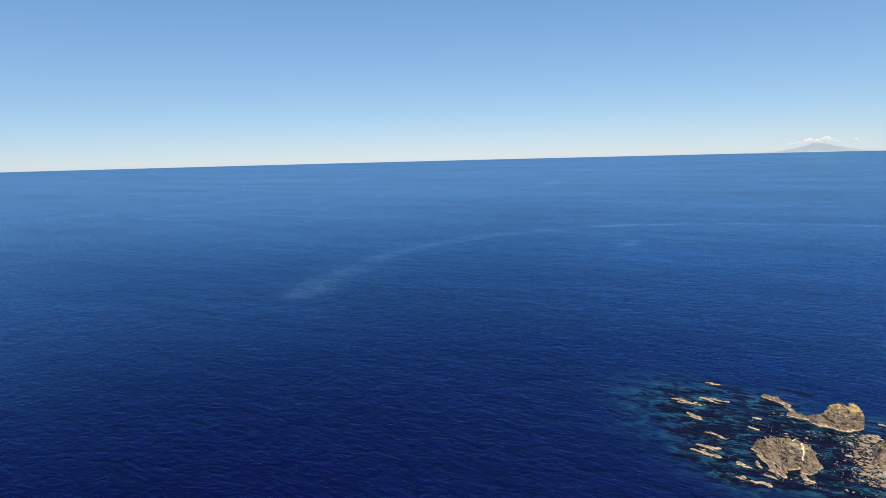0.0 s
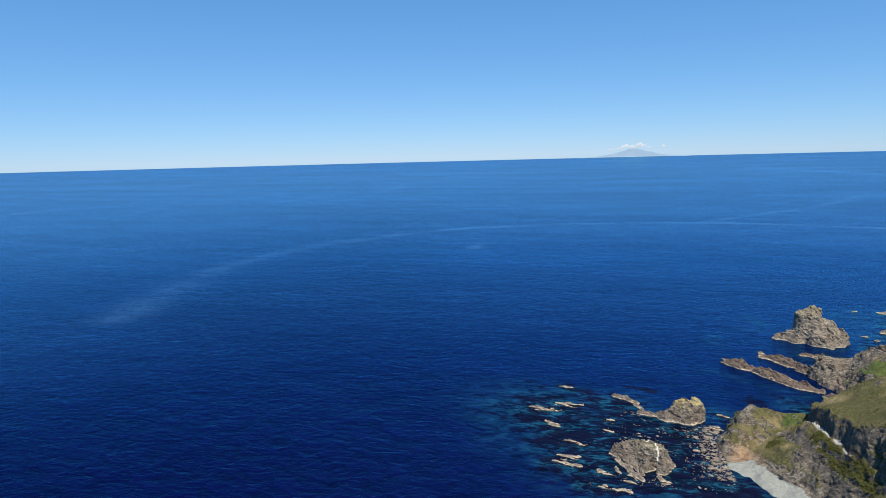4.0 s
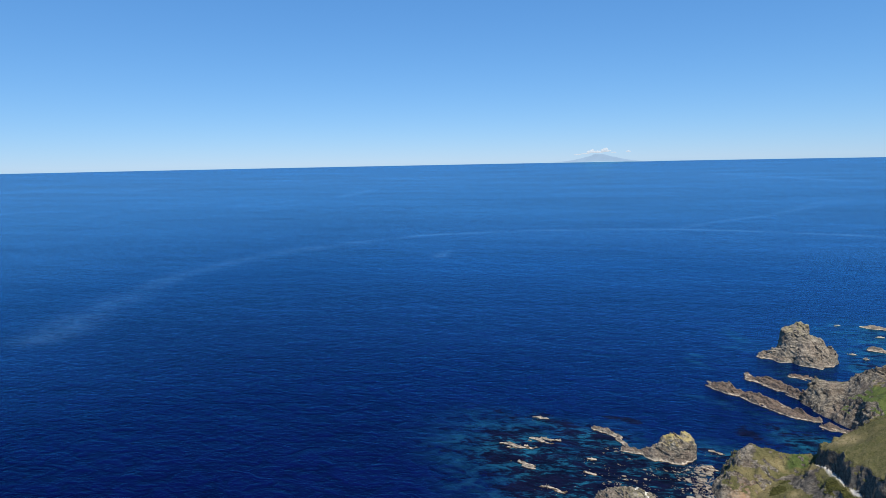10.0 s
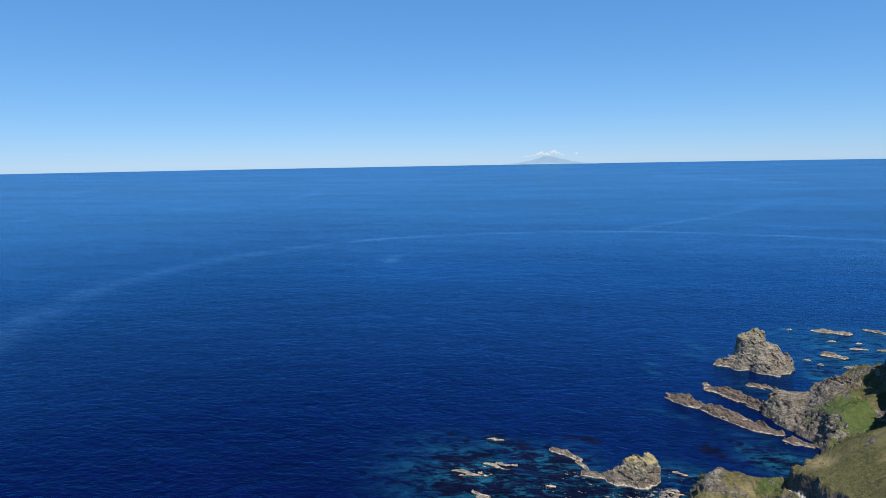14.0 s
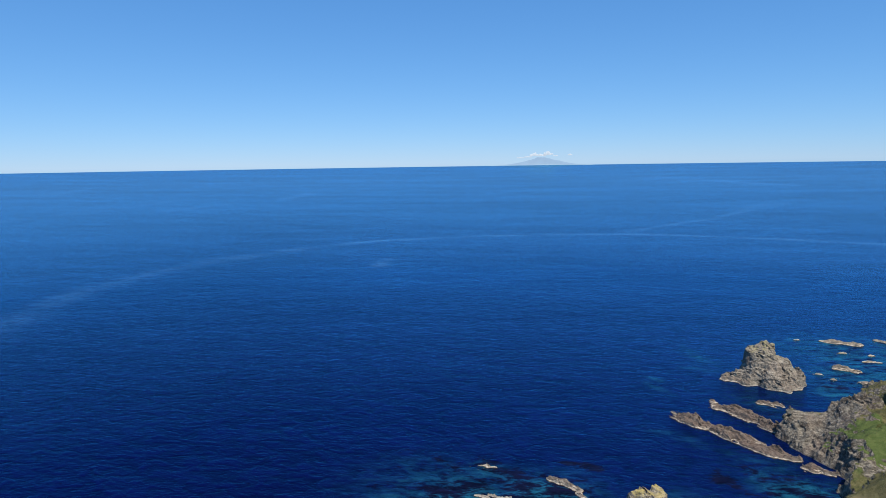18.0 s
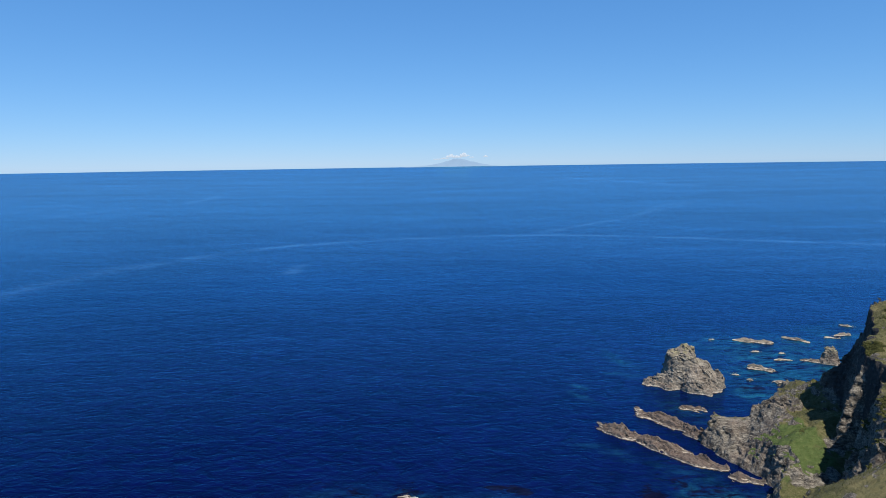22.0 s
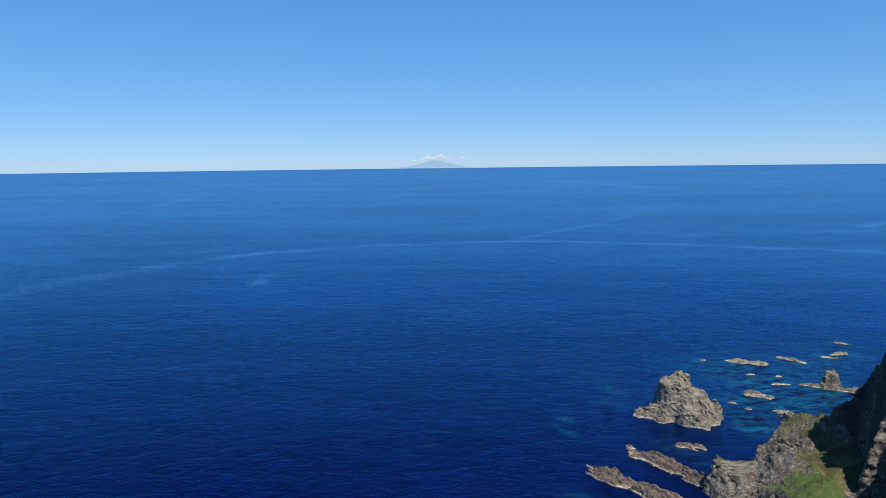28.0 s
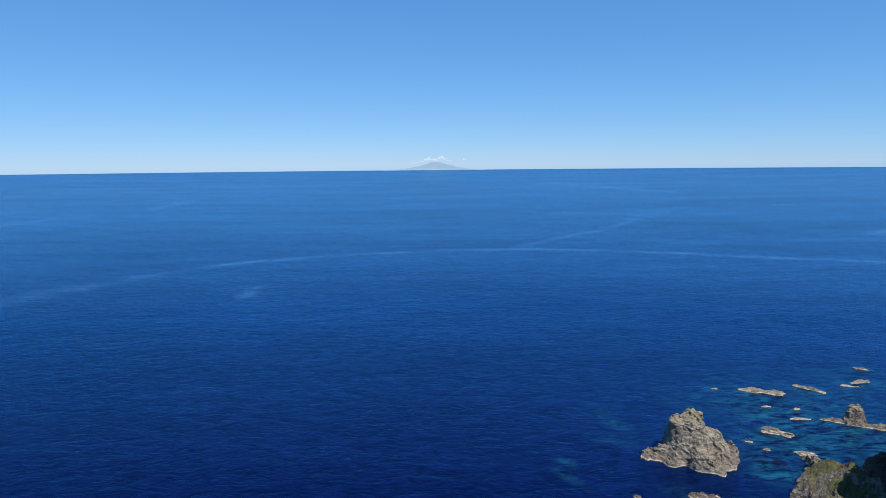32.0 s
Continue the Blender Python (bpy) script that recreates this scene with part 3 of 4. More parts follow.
def cloud_mesh(seed, tall, wide):
    """A small cumulus: a heap of lumpy puffs on a flat base."""
    pick = random.Random(seed)
    bm = bmesh.new()
    for n in range(11):
        u = n / 5 - 1
        size = max(tall * pick.uniform(0.25, 0.62) * (1.1 - 0.6 * abs(u)), 0.14 * wide)
        made = bmesh.ops.create_icosphere(bm, subdivisions=3, radius=1)
        for v in made["verts"]:
            lump = noise.fractal(v.co * 1.6 + Vector((seed * 9.1, n * 3.3, 0)), 0.6, 2.0, 4)
            v.co = v.co * size * (1 + 0.8 * lump)
            v.co += Vector((u * wide, 0.0, size * 0.5))
            v.co.z = max(v.co.z, -0.8 + 0.5 * lump)
    me = bpy.data.meshes.new("cloud")
    bm.to_mesh(me)
    bm.free()
    me.polygons.foreach_set("use_smooth", np.full(len(me.polygons), True))
    me.materials.append(CLOUD)
    return me


build_island()
for n, (cx, cz, wide, tall) in enumerate([(-52, 142, 26, 24), (34, 146, 18, 30), (-8, 140, 28, 15), (-96, 133, 24, 10), (92, 139, 16, 6), (190, 143, 14, 9), (-150, 128, 22, 7), (66, 150, 9, 11)]):
    ob = tagged(new("cloud", cloud_mesh(n, tall, wide)), "small white cumulus cloud over the far island", "cloud", "clouds over the island")
    ob.location = (-14 + cx, 4560, cz)


# ---- the land ----
COAST = [(90, -400), (50, 60), (45, 140), (40, 175), (36, 196), (31, 207), (26, 215), (23, 224), (21, 232), (22, 243), (27, 249), (35, 249), (42, 246), (47, 244),
         (53, 248), (61, 257), (67, 268), (71, 280), (77, 286), (77, 294), (73.5, 302), (69, 310), (66, 319), (72, 325), (82, 325), (88, 333), (97, 338),
         (106, 353), (116, 364), (122, 376), (129, 375), (133, 367), (145, 374), (158, 390), (172, 396), (215, 420), (700, 470), (700, -400)]
RIM = [(92, 262), (93, 267), (95, 272.5), (102.5, 279), (104.5, 284), (105, 292), (108, 298), (113, 304), (119, 312), (125, 320.5), (129, 325), (142, 331), (200, 341), (700, 341), (700, 200), (130, 215), (100, 255)]
WALL = [(106, -400), (66, 60), (60, 140), (56, 172), (54.4, 188), (53.2, 197), (51.8, 206), (50.2, 216), (48.8, 226), (47.5, 234), (50, 241), (58, 250), (66, 260), (71, 280)]


def land_forms(x, y):
    """Height of the land before small relief, and masks of its parts."""
    coast = inside(x, y, COAST) + 1.6 * fbm(x / 7, y / 7, 0, 4, 11)
    # the grass slope that climbs inland from the edge of the gully
    slope = 21 + 0.5 * (x - 49) - 0.15 * np.clip(y - 227, 0, 9) - 0.7 * np.maximum(y - 236, 0) - 0.45 * np.maximum(y - 243, 0) + 1.2 * fbm(x / 22, y / 22, 0, 3, 2)
    slope = 62 - np.logaddexp(0, (62 - slope) / 6) * 6 + 0.0
    edge = inside(x, y, WALL + [(700, 280), (700, -400)]) + 1.2 * fbm(x / 5, y / 5, 0, 4, 21)
    slope = np.where(edge < 0, slope + 4.2 * edge, slope)
    # the high block with its cliffs
    top = 41.5 + 0.27 * ((x - 104) * 0.55 + (y - 287) * 0.83)
    top = np.minimum(top, 50.5 + 0.03 * (x - 130)) + 1.0 * fbm(x / 15, y / 15, 0, 4, 4)
    rim = inside(x, y, RIM) + 1.6 * fbm(x / 6, y / 6, 0, 4, 14)
    top = top - 0.5 * np.maximum(0, 4 - np.maximum(rim, 0))
    block = np.where(rim < 0, top + (3.0 + 6.0 * smooth(y, 273, 279)) * rim, top)
    # rocks along the shore
    c = np.maximum(ridge(x, y, [(70, 319.5, 10.4), (79, 319.5, 9.6), (88, 315, 11), (95, 309, 13)], 0.42), ridge(x, y, [(80, 290, 12.5), (92, 297, 15.0), (106, 303, 18)], 0.4) + 0.8 * fbm(x / 6, y / 6, 0, 4, 44))
    c = np.maximum(c, ridge(x, y, [(85, 323.5, 11.5), (88, 314, 15.5), (91, 303, 17)], 0.9) + 0.7 * fbm(x / 5, y / 5, 0, 3, 45))
    d = ridge(x, y, [(90, 330, 9.5), (95, 327, 13), (101, 322, 16)], 1.5)
    e = ridge(x, y, [(122, 337, 18), (115, 344, 12.5), (109.5, 348, 8), (104, 352, 3)], 0.8)
    e = np.maximum(e, ridge(x, y, [(123, 375, 2), (118.5, 361, 8), (120, 346, 13.5)], 0.8))
    e = np.maximum(e, ridge(x, y, [(118.5, 338, 17), (121, 335, 23), (125, 331, 32), (127.5, 324, 48)], 4.2)) + 0.9 * fbm(x / 5, y / 5, 0, 4, 46)
    # a thin fin of rock that climbs the cliff
    e = np.maximum(e, ridge(x, y, [(95.5, 290.5, 8), (97.3, 291.5, 17), (99.4, 292, 26), (101.8, 292.3, 33), (104.6, 292.6, 41)], 4.0))
    # the near headland: crest, flank and gully floor
    a = ridge(x, y, [(30, 240.5, 15), (39.5, 238.5, 13.8), (48, 236, 15)], 1.15)
    crag = ridge(x, y, [(40, 231, 9.5), (44, 222, 10.5), (47, 208, 11.5), (49, 190, 12.5)], 0.6)
    floor_ = np.clip(3.2 + 0.52 * (x - 34) + 0.03 * (230 - y), -3, 19) + 0.8 * fbm(x / 9, y / 9, 0, 4, 41)
    talus = np.where((y > 190) & (x < 70), 15.2 - 0.75 * np.abs(edge + 1.6) - 0.25 * np.maximum(y - 228, 0), -9)
    floor_ = np.maximum(floor_, talus)
    shore = np.where(coast > 0, np.minimum(0.25 * coast, 2.2 + 0.03 * coast), coast)
    head = np.maximum.reduce([a, crag, np.where(y < 245, floor_, -9), shore])
    high = np.maximum.reduce([slope, block, c, d, e])
    h = np.maximum(high, np.where(x < 110, head, -9))
    gentle = np.exp(-(((x - 75) / 9) ** 2 + ((y - 307) / 8) ** 2))
    steepness = (0.9 + 1.4 * smooth(y, 222, 232)) * (1 - 0.68 * gentle)
    cliff = 0.35 + steepness * np.minimum(coast, 6) + (2.3 - 1.3 * gentle) * np.maximum(coast - 6, 0)
    strand = smooth(-y, -228, -221)
    cliff = cliff * (1 - strand) + strand * (np.minimum(0.25 * coast, 1.9) + 1.35 * np.clip(coast - 8, 0, 10) + 4.0 * np.maximum(coast - 18, 0))
    h = np.minimum(h, np.where(coast < 0, 0.6 * coast - 0.2, np.maximum(cliff, shore)))
    return h, dict(coast=coast, rim=rim, edge=edge, block=block >= h - 0.3, slope=slope >= h - 0.3)


def graded(stops):
    """Coordinates whose spacing changes from stop to stop: (from, to, step)."""
    return np.concatenate([np.arange(a, b, s) for a, b, s in stops])


def ground_relief(x, y, h, steep, part_of):
    """Where the ground is broken rock, and the height with its small relief."""
    bare = np.maximum.reduce([np.exp(-(((x - 75) / 10) ** 2 + ((y - 309) / 12) ** 2)), np.exp(-(((x - 84) / 8) ** 2 + ((y - 279) / 4) ** 2)), 0.85 * blob(x, y, 86, 315, 5.5, 10, 15), 0.8 * blob(x, y, 96, 291, 4, 4),
                              0.8 * np.exp(-(((x - 92) / 8) ** 2 + ((y - 325) / 6) ** 2)), 0.45 * smooth(fbm(x / 9, y / 9, 0, 4, 33), 0.15, 0.6) * part_of["block"], np.exp(-(((x - 93) / 9) ** 2 + ((y - 265) / 7) ** 2))])
    rough = np.maximum(smooth(steep, 0.6, 1.5), 0.9 * bare)
    stream, _ = along(x, y, [(45.6, 231.5, 0), (48.7, 218.1, 0), (50.8, 209.0, 0)])
    rough = rough * (1 - 0.75 * np.exp(-((stream / 1.6) ** 2)))
    h = h + rough * (0.55 * ridged(x / 5.5, y / 5.5, 0, 4, 51)) + bare * (0.7 * ridged(x / 4.0, y / 4.0, 0, 4, 53)) + (1 - rough) * 0.3 * fbm(x / 2.5, y / 2.5, 0, 4, 61)
    return bare, rough, np.where(part_of["coast"] < -3, -4, h)


def ground_cover(x, y, h, up, steep, bare, part_of):
    """What grows or lies on each spot of the ground."""
    patch = fbm(x / 8, y / 8, 0, 4, 81)
    ragged = 0.35 * fbm(x / 3, y / 3, 0, 4, 83)
    near = (x < 62) & (y < 246)
    edge = part_of["edge"]
    # bare stone of the near headland: its seaward face, the crag over the gully and the broken ground above the beach
    crag, _ = along(x, y, [(40, 232.5, 0), (42, 226, 0), (43.5, 217, 0), (45.5, 207, 0), (47.5, 195, 0)])
    crag = smooth(-crag + 2.5 * ragged, -2.2, -1.2) * near
    stony = np.maximum.reduce([blob(x, y, 29, 240, 3.2, 5.0), 0.8 * blob(x, y, 34.5, 235.8, 5.5, 1.6), 0.6 * smooth(fbm(x / 5, y / 5, 5, 4, 37) + 0.02 * (208 - y), 0.2, 0.6)]) * near * (edge < -1)
    meadow = np.maximum.reduce([blob(x, y, 32.5, 231.5, 5.0, 5.0), blob(x, y, 37.5, 236.5, 7.0, 2.6, -8), blob(x, y, 38.5, 225, 3.0, 3.5)]) * near
    grass = smooth(up + 0.16 * patch + 0.22 * near, 0.56, 0.8) * smooth(h, 2.5, 6)
    grass = np.clip(grass + 0.7 * meadow * smooth(up, 0.3, 0.6), 0, 1)
    hollow = np.maximum(blob(x, y, 84, 292, 9.5, 12, -15), blob(x, y, 80, 301, 6.5, 5.5))
    lush = np.clip(1.4 * smooth(hollow + 0.7 * ragged, 0.25, 0.55) + 1.1 * smooth(blob(x, y, 42.2, 236.2, 4.0, 2.0, -10) + 0.6 * ragged, 0.3, 0.7) * (h > 8), 0, 1)
    outcrop = smooth(np.maximum.reduce([0.9 * blob(x, y, 90, 279, 3, 4), 0.8 * blob(x, y, 78, 293, 2.5, 9)]) + 0.7 * ragged, 0.4, 0.7)
    grass = np.clip(grass - 1.3 * bare * (1 - lush) - 0.9 * stony * (1 - 0.6 * meadow) - 0.9 * crag - outcrop - 2 * np.exp(-(((x - 124) / 6) ** 2 + ((y - 332) / 6) ** 2)), 0, 1)
    # dark scrub: on the slope inland, on the high block, in the gully beside the stream
    inland = 0.08 * (211 + 0.85 * np.clip(x - 54, 0, 20) - y)
    bush = smooth(0.7 * fbm(x / 9, y / 9, 0, 4, 91) + inland, 0.0, 0.4) * part_of["slope"] * (edge > 4) * smooth(up, 0.5, 0.7)
    bush = np.maximum(bush, smooth(fbm(x / 7, y / 7, 3, 4, 95), 0.0, 0.45) * part_of["block"] * smooth(up, 0.45, 0.65))
    bush = np.maximum(bush, 0.8 * smooth(fbm(x / 4, y / 4, 9, 4, 97), 0.2, 0.5) * smooth(hollow, 0.3, 0.6) * smooth(x, 86, 91))
    belt, _ = along(x, y, [(46.2, 221.5, 0), (47.6, 213, 0), (50.5, 205, 0), (53.2, 196, 0)])
    bank = np.interp(y, [209, 218, 229.7, 231.5], [50.8, 48.7, 46.3, 45.6]) - np.where(y > 209, 0.8, -3.0)
    belt = smooth(-belt + 2.2 * ragged, -3.1, -2.1) * smooth(bank - x, 0.0, 0.6) * smooth(up, 0.35, 0.55) * near
    clumps = smooth(np.maximum(blob(x, y, 35.4, 229.2, 2.5, 1.9, -15), 0.9 * blob(x, y, 37.8, 232, 1.3, 1.0)) + 0.6 * ragged, 0.4, 0.6) * near
    bush = np.clip(np.maximum.reduce([bush, belt, clumps]), 0, 1)
    dry = np.maximum.reduce([blob(x, y, 52, 232, 5, 4), 0.8 * np.exp(-((inland + 0.25) / 0.35) ** 2) * part_of["slope"] * smooth(fbm(x / 5, y / 5, 1, 4, 99), -0.1, 0.4), 0.7 * blob(x, y, 43.5, 231, 3.5, 3), 0.6 * blob(x, y, 28, 236, 4, 6), 0.75 * meadow, 0.35 * near * smooth(patch, -0.3, 0.3), 0.5 * smooth(fbm(x / 10, y / 10, 2, 3, 98), 0.2, 0.6)])
    grass = np.maximum(grass, 0.85 * part_of["block"] * smooth(up, 0.7, 0.85) * (part_of["rim"] > 0.5))
    # dark stone on crag and walls; the shade of the cliff faces is added in
    slate_shade = 0.5 * np.exp(-(((edge + 1.5) / 3.2) ** 2)) * (x < 75) * (y < 246)
    slate_shade = np.maximum(slate_shade, np.where(part_of["rim"] < 1, 0.15 + 0.85 * smooth(y, 273, 279), 0.3) * part_of["block"])
    slate_shade = np.maximum(slate_shade, 1.0 * np.exp(-(((x - 122) / 8) ** 2 + ((y - 332) / 8) ** 2)) * (steep > 1.5))
    slate_shade = np.maximum(slate_shade, 0.55 * crag)
    soil = np.clip(1.2 * blob(x, y, 26.8, 228.5, 4.0, 5.5), 0, 1)
    beach = smooth(-h, -2.6, -1.8) * (y < 226) * (x < 70)
    stream, _ = along(x + 0.35 * fbm(x / 2, y / 2, 0, 2, 89), y, [(45.6, 231.5, 0), (46.3, 229.7, 0), (48.7, 218.1, 0), (50.8, 209.0, 0)])
    stain = (up > 0.5) * (edge < -0.3) * 0.9 * smooth(-stream, -0.7, -0.3) * smooth(fbm(x / 1.3, y / 1.3, 0, 3, 88), -0.95, -0.5)
    bush, grass = bush * (1 - stain), grass * (1 - stain)
    return dict(grass=grass, lush=lush, bush=bush, slate_shade=slate_shade, soil=soil, beach=beach, stain=stain, dry=dry)


def land_piece(x0, x1, y0, y1, top, step):
    """A stretch of land as a solid, so that its cliffs break up in depth."""
    xs, ys, zs = np.arange(x0, x1, step), np.arange(y0, y1, step), np.arange(-2.2, top, step)
    x, y = np.meshgrid(xs, ys)
    h, part_of = land_forms(x, y)
    gy, gx = np.gradient(h, ys, xs)
    steep = np.hypot(gx, gy)
    bare, rough, h = ground_relief(x, y, h, steep, part_of)
    wet = smooth(part_of["coast"], -1, 2)

    def relief(px, py, pz, j, i):
        r = 0.5 * ridged((px - py) / 9, (px + py) / 3.6, pz / 6, 3, 71) + 0.5 * blocks(px, py, pz, (3.8, 2.4, 3.4), 73) + 0.28 * blocks(px, py, pz, (1.6, 1.0, 1.4), 74) + 0.22 * fbm(px / 1.5, py / 1.5, pz / 1.5, 2, 72)
        return (rough * wet)[j, i] * r

    v, f = skin_of(xs, ys, zs, h, steep, relief)
    i, j = np.clip(np.rint((v[:, 0] - x0) / step).astype(int), 0, len(xs) - 1), np.clip(np.rint((v[:, 1] - y0) / step).astype(int), 0, len(ys) - 1)
    up = vertex_normals(v, f)[:, 2]
    there = {k: a[j, i] for k, a in part_of.items()}
    return v, f, ground_cover(v[:, 0], v[:, 1], v[:, 2], up, steep[j, i], bare[j, i], there)


def build_land():
    # the far and inland ground, in coarse steps
    xs = graded([(14, 100, 1.0), (100, 180, 1.0), (180, 332, 4.0), (332, 702, 18.0)])
    ys = graded([(-400, 60, 20.0), (60, 180, 3.0), (180, 380, 1.0), (380, 474, 1.5)])
    x, y = np.meshgrid(xs, ys)
    h, part_of = land_forms(x, y)
    gy, gx = np.gradient(h, ys, xs)
    steep = np.hypot(gx, gy)
    bare, rough, h = ground_relief(x, y, h, steep, part_of)
    P = np.stack([x, y, h], -1)
    attrs = ground_cover(x, y, h, normals(P)[..., 2], steep, bare, part_of)
    outer = (h > -1.5) & ~(((x < 99) & (y > 193) & (y < 250)) | ((x < 135) & (y >= 249) & (y < 383)))
    pieces = [keep_faces(P.reshape(-1, 3), grid_faces(len(xs), len(ys)), outer.ravel(), attrs)]
    # the coast that the flight passes, in fine steps
    pieces.append(land_piece(17, 101, 192, 250.4, 50, 0.4))
    pieces.append(land_piece(20, 137, 249.6, 384, 54, 0.42))
    base, vs, fs = 0, [], []
    for v, f, _ in pieces:
        vs.append(v)
        fs.append(f + base)
        base += len(v)
    v, f = np.concatenate(vs), np.concatenate(fs)
    attrs = {k: np.concatenate([np.ravel(p[2][k]) for p in pieces]) for k in attrs}
    global COVER
    COVER = (v, attrs["grass"] * (1 - 0.4 * attrs["lush"]), attrs["bush"], v[:, 2])
    tagged(new("ground", mesh_from("ground", v, f, LAND, False, attrs)), "grassy headland with grey rock cliffs above the sea", "headland", kind="structure")


COVER = None
build_land()


# ---- plants on the land ----
def make_leaf(name, a, b):
    k = Net(name)
    isle = k.pos.outputs["Random Per Island"]
    c = k.mix(isle, a, b)
    c = k.mix(k.span(k.noise(3.0, 4), 0.4, 0.7), c, tuple(0.5 * v for v in a))
    return k.done(c, 0.9, None, 0.15)


SHRUB = make_leaf("shrub_leaf", (0.034, 0.041, 0.011), (0.064, 0.062, 0.018))
TUFT = make_leaf("tuft_blade", (0.066, 0.073, 0.022), (0.135, 0.120, 0.048))


def scatter(mask, count, seed, y_top=345):
    """Places on the land, picked by a mask."""
    P = COVER[0]
    pick = np.random.RandomState(seed)
    ok = np.flatnonzero((mask > pick.rand(*mask.shape)) & (P[..., 0] < 150) & (P[..., 1] > 188) & (P[..., 1] < y_top))
    ids = pick.choice(ok, min(count, len(ok)), replace=False)
    return P.reshape(-1, 3)[ids] + np.c_[pick.uniform(-0.3, 0.3, (len(ids), 2)), np.zeros(len(ids))], pick


def stamp(places, unit, faces, size, pick, squash=0.7):
    """One mesh of many turned and scaled copies of a small shape, each a little different."""
    n, k = len(places), len(unit)
    a, s = pick.uniform(0, 6.28, n), pick.uniform(*size, n)
    v = np.repeat(unit[None], n, 0) * (1 + pick.uniform(-0.35, 0.35, (n, k, 1)))
    x, y = v[..., 0] * np.cos(a)[:, None] - v[..., 1] * np.sin(a)[:, None], v[..., 0] * np.sin(a)[:, None] + v[..., 1] * np.cos(a)[:, None]
    v = np.stack([x, y, v[..., 2] * squash], -1) * s[:, None, None] + places[:, None]
    return v.reshape(-1, 3), (faces[None] + (np.arange(n) * k)[:, None, None]).reshape(-1, faces.shape[1])


def build_plants():
    bm = bmesh.new()
    bmesh.ops.create_icosphere(bm, subdivisions=1, radius=1)
    unit = np.array([v.co[:] for v in bm.verts])
    faces = np.array([[v.index for v in f.verts] for f in bm.faces])
    bm.free()
    where, pick = scatter(COVER[2], 22000, 3)
    v, f = stamp(where, unit, faces, (0.10, 0.28), pick, 0.55)
    tagged(new("shrubs", mesh_from("shrubs", v, f, SHRUB, False)), "dense low dark green shrubs on the slopes", "shrubs", kind="stuff")
    blade = np.array([(-0.16, 0, 0), (0.16, 0, 0), (0.1, 0.25, 1.0), (0, -0.16, 0), (0, 0.16, 0), (-0.3, -0.05, 0.9)])
    where, pick = scatter(COVER[1] * 0.6, 24000, 4)
    v, f = stamp(where, blade, np.array([(0, 1, 2), (3, 4, 5)]), (0.2, 0.45), pick, 0.8)
    tagged(new("grass_tufts", mesh_from("grass_tufts", v, f, TUFT, False)), "dry yellow-green grass tufts on the headland", "grass", kind="stuff")


build_plants()


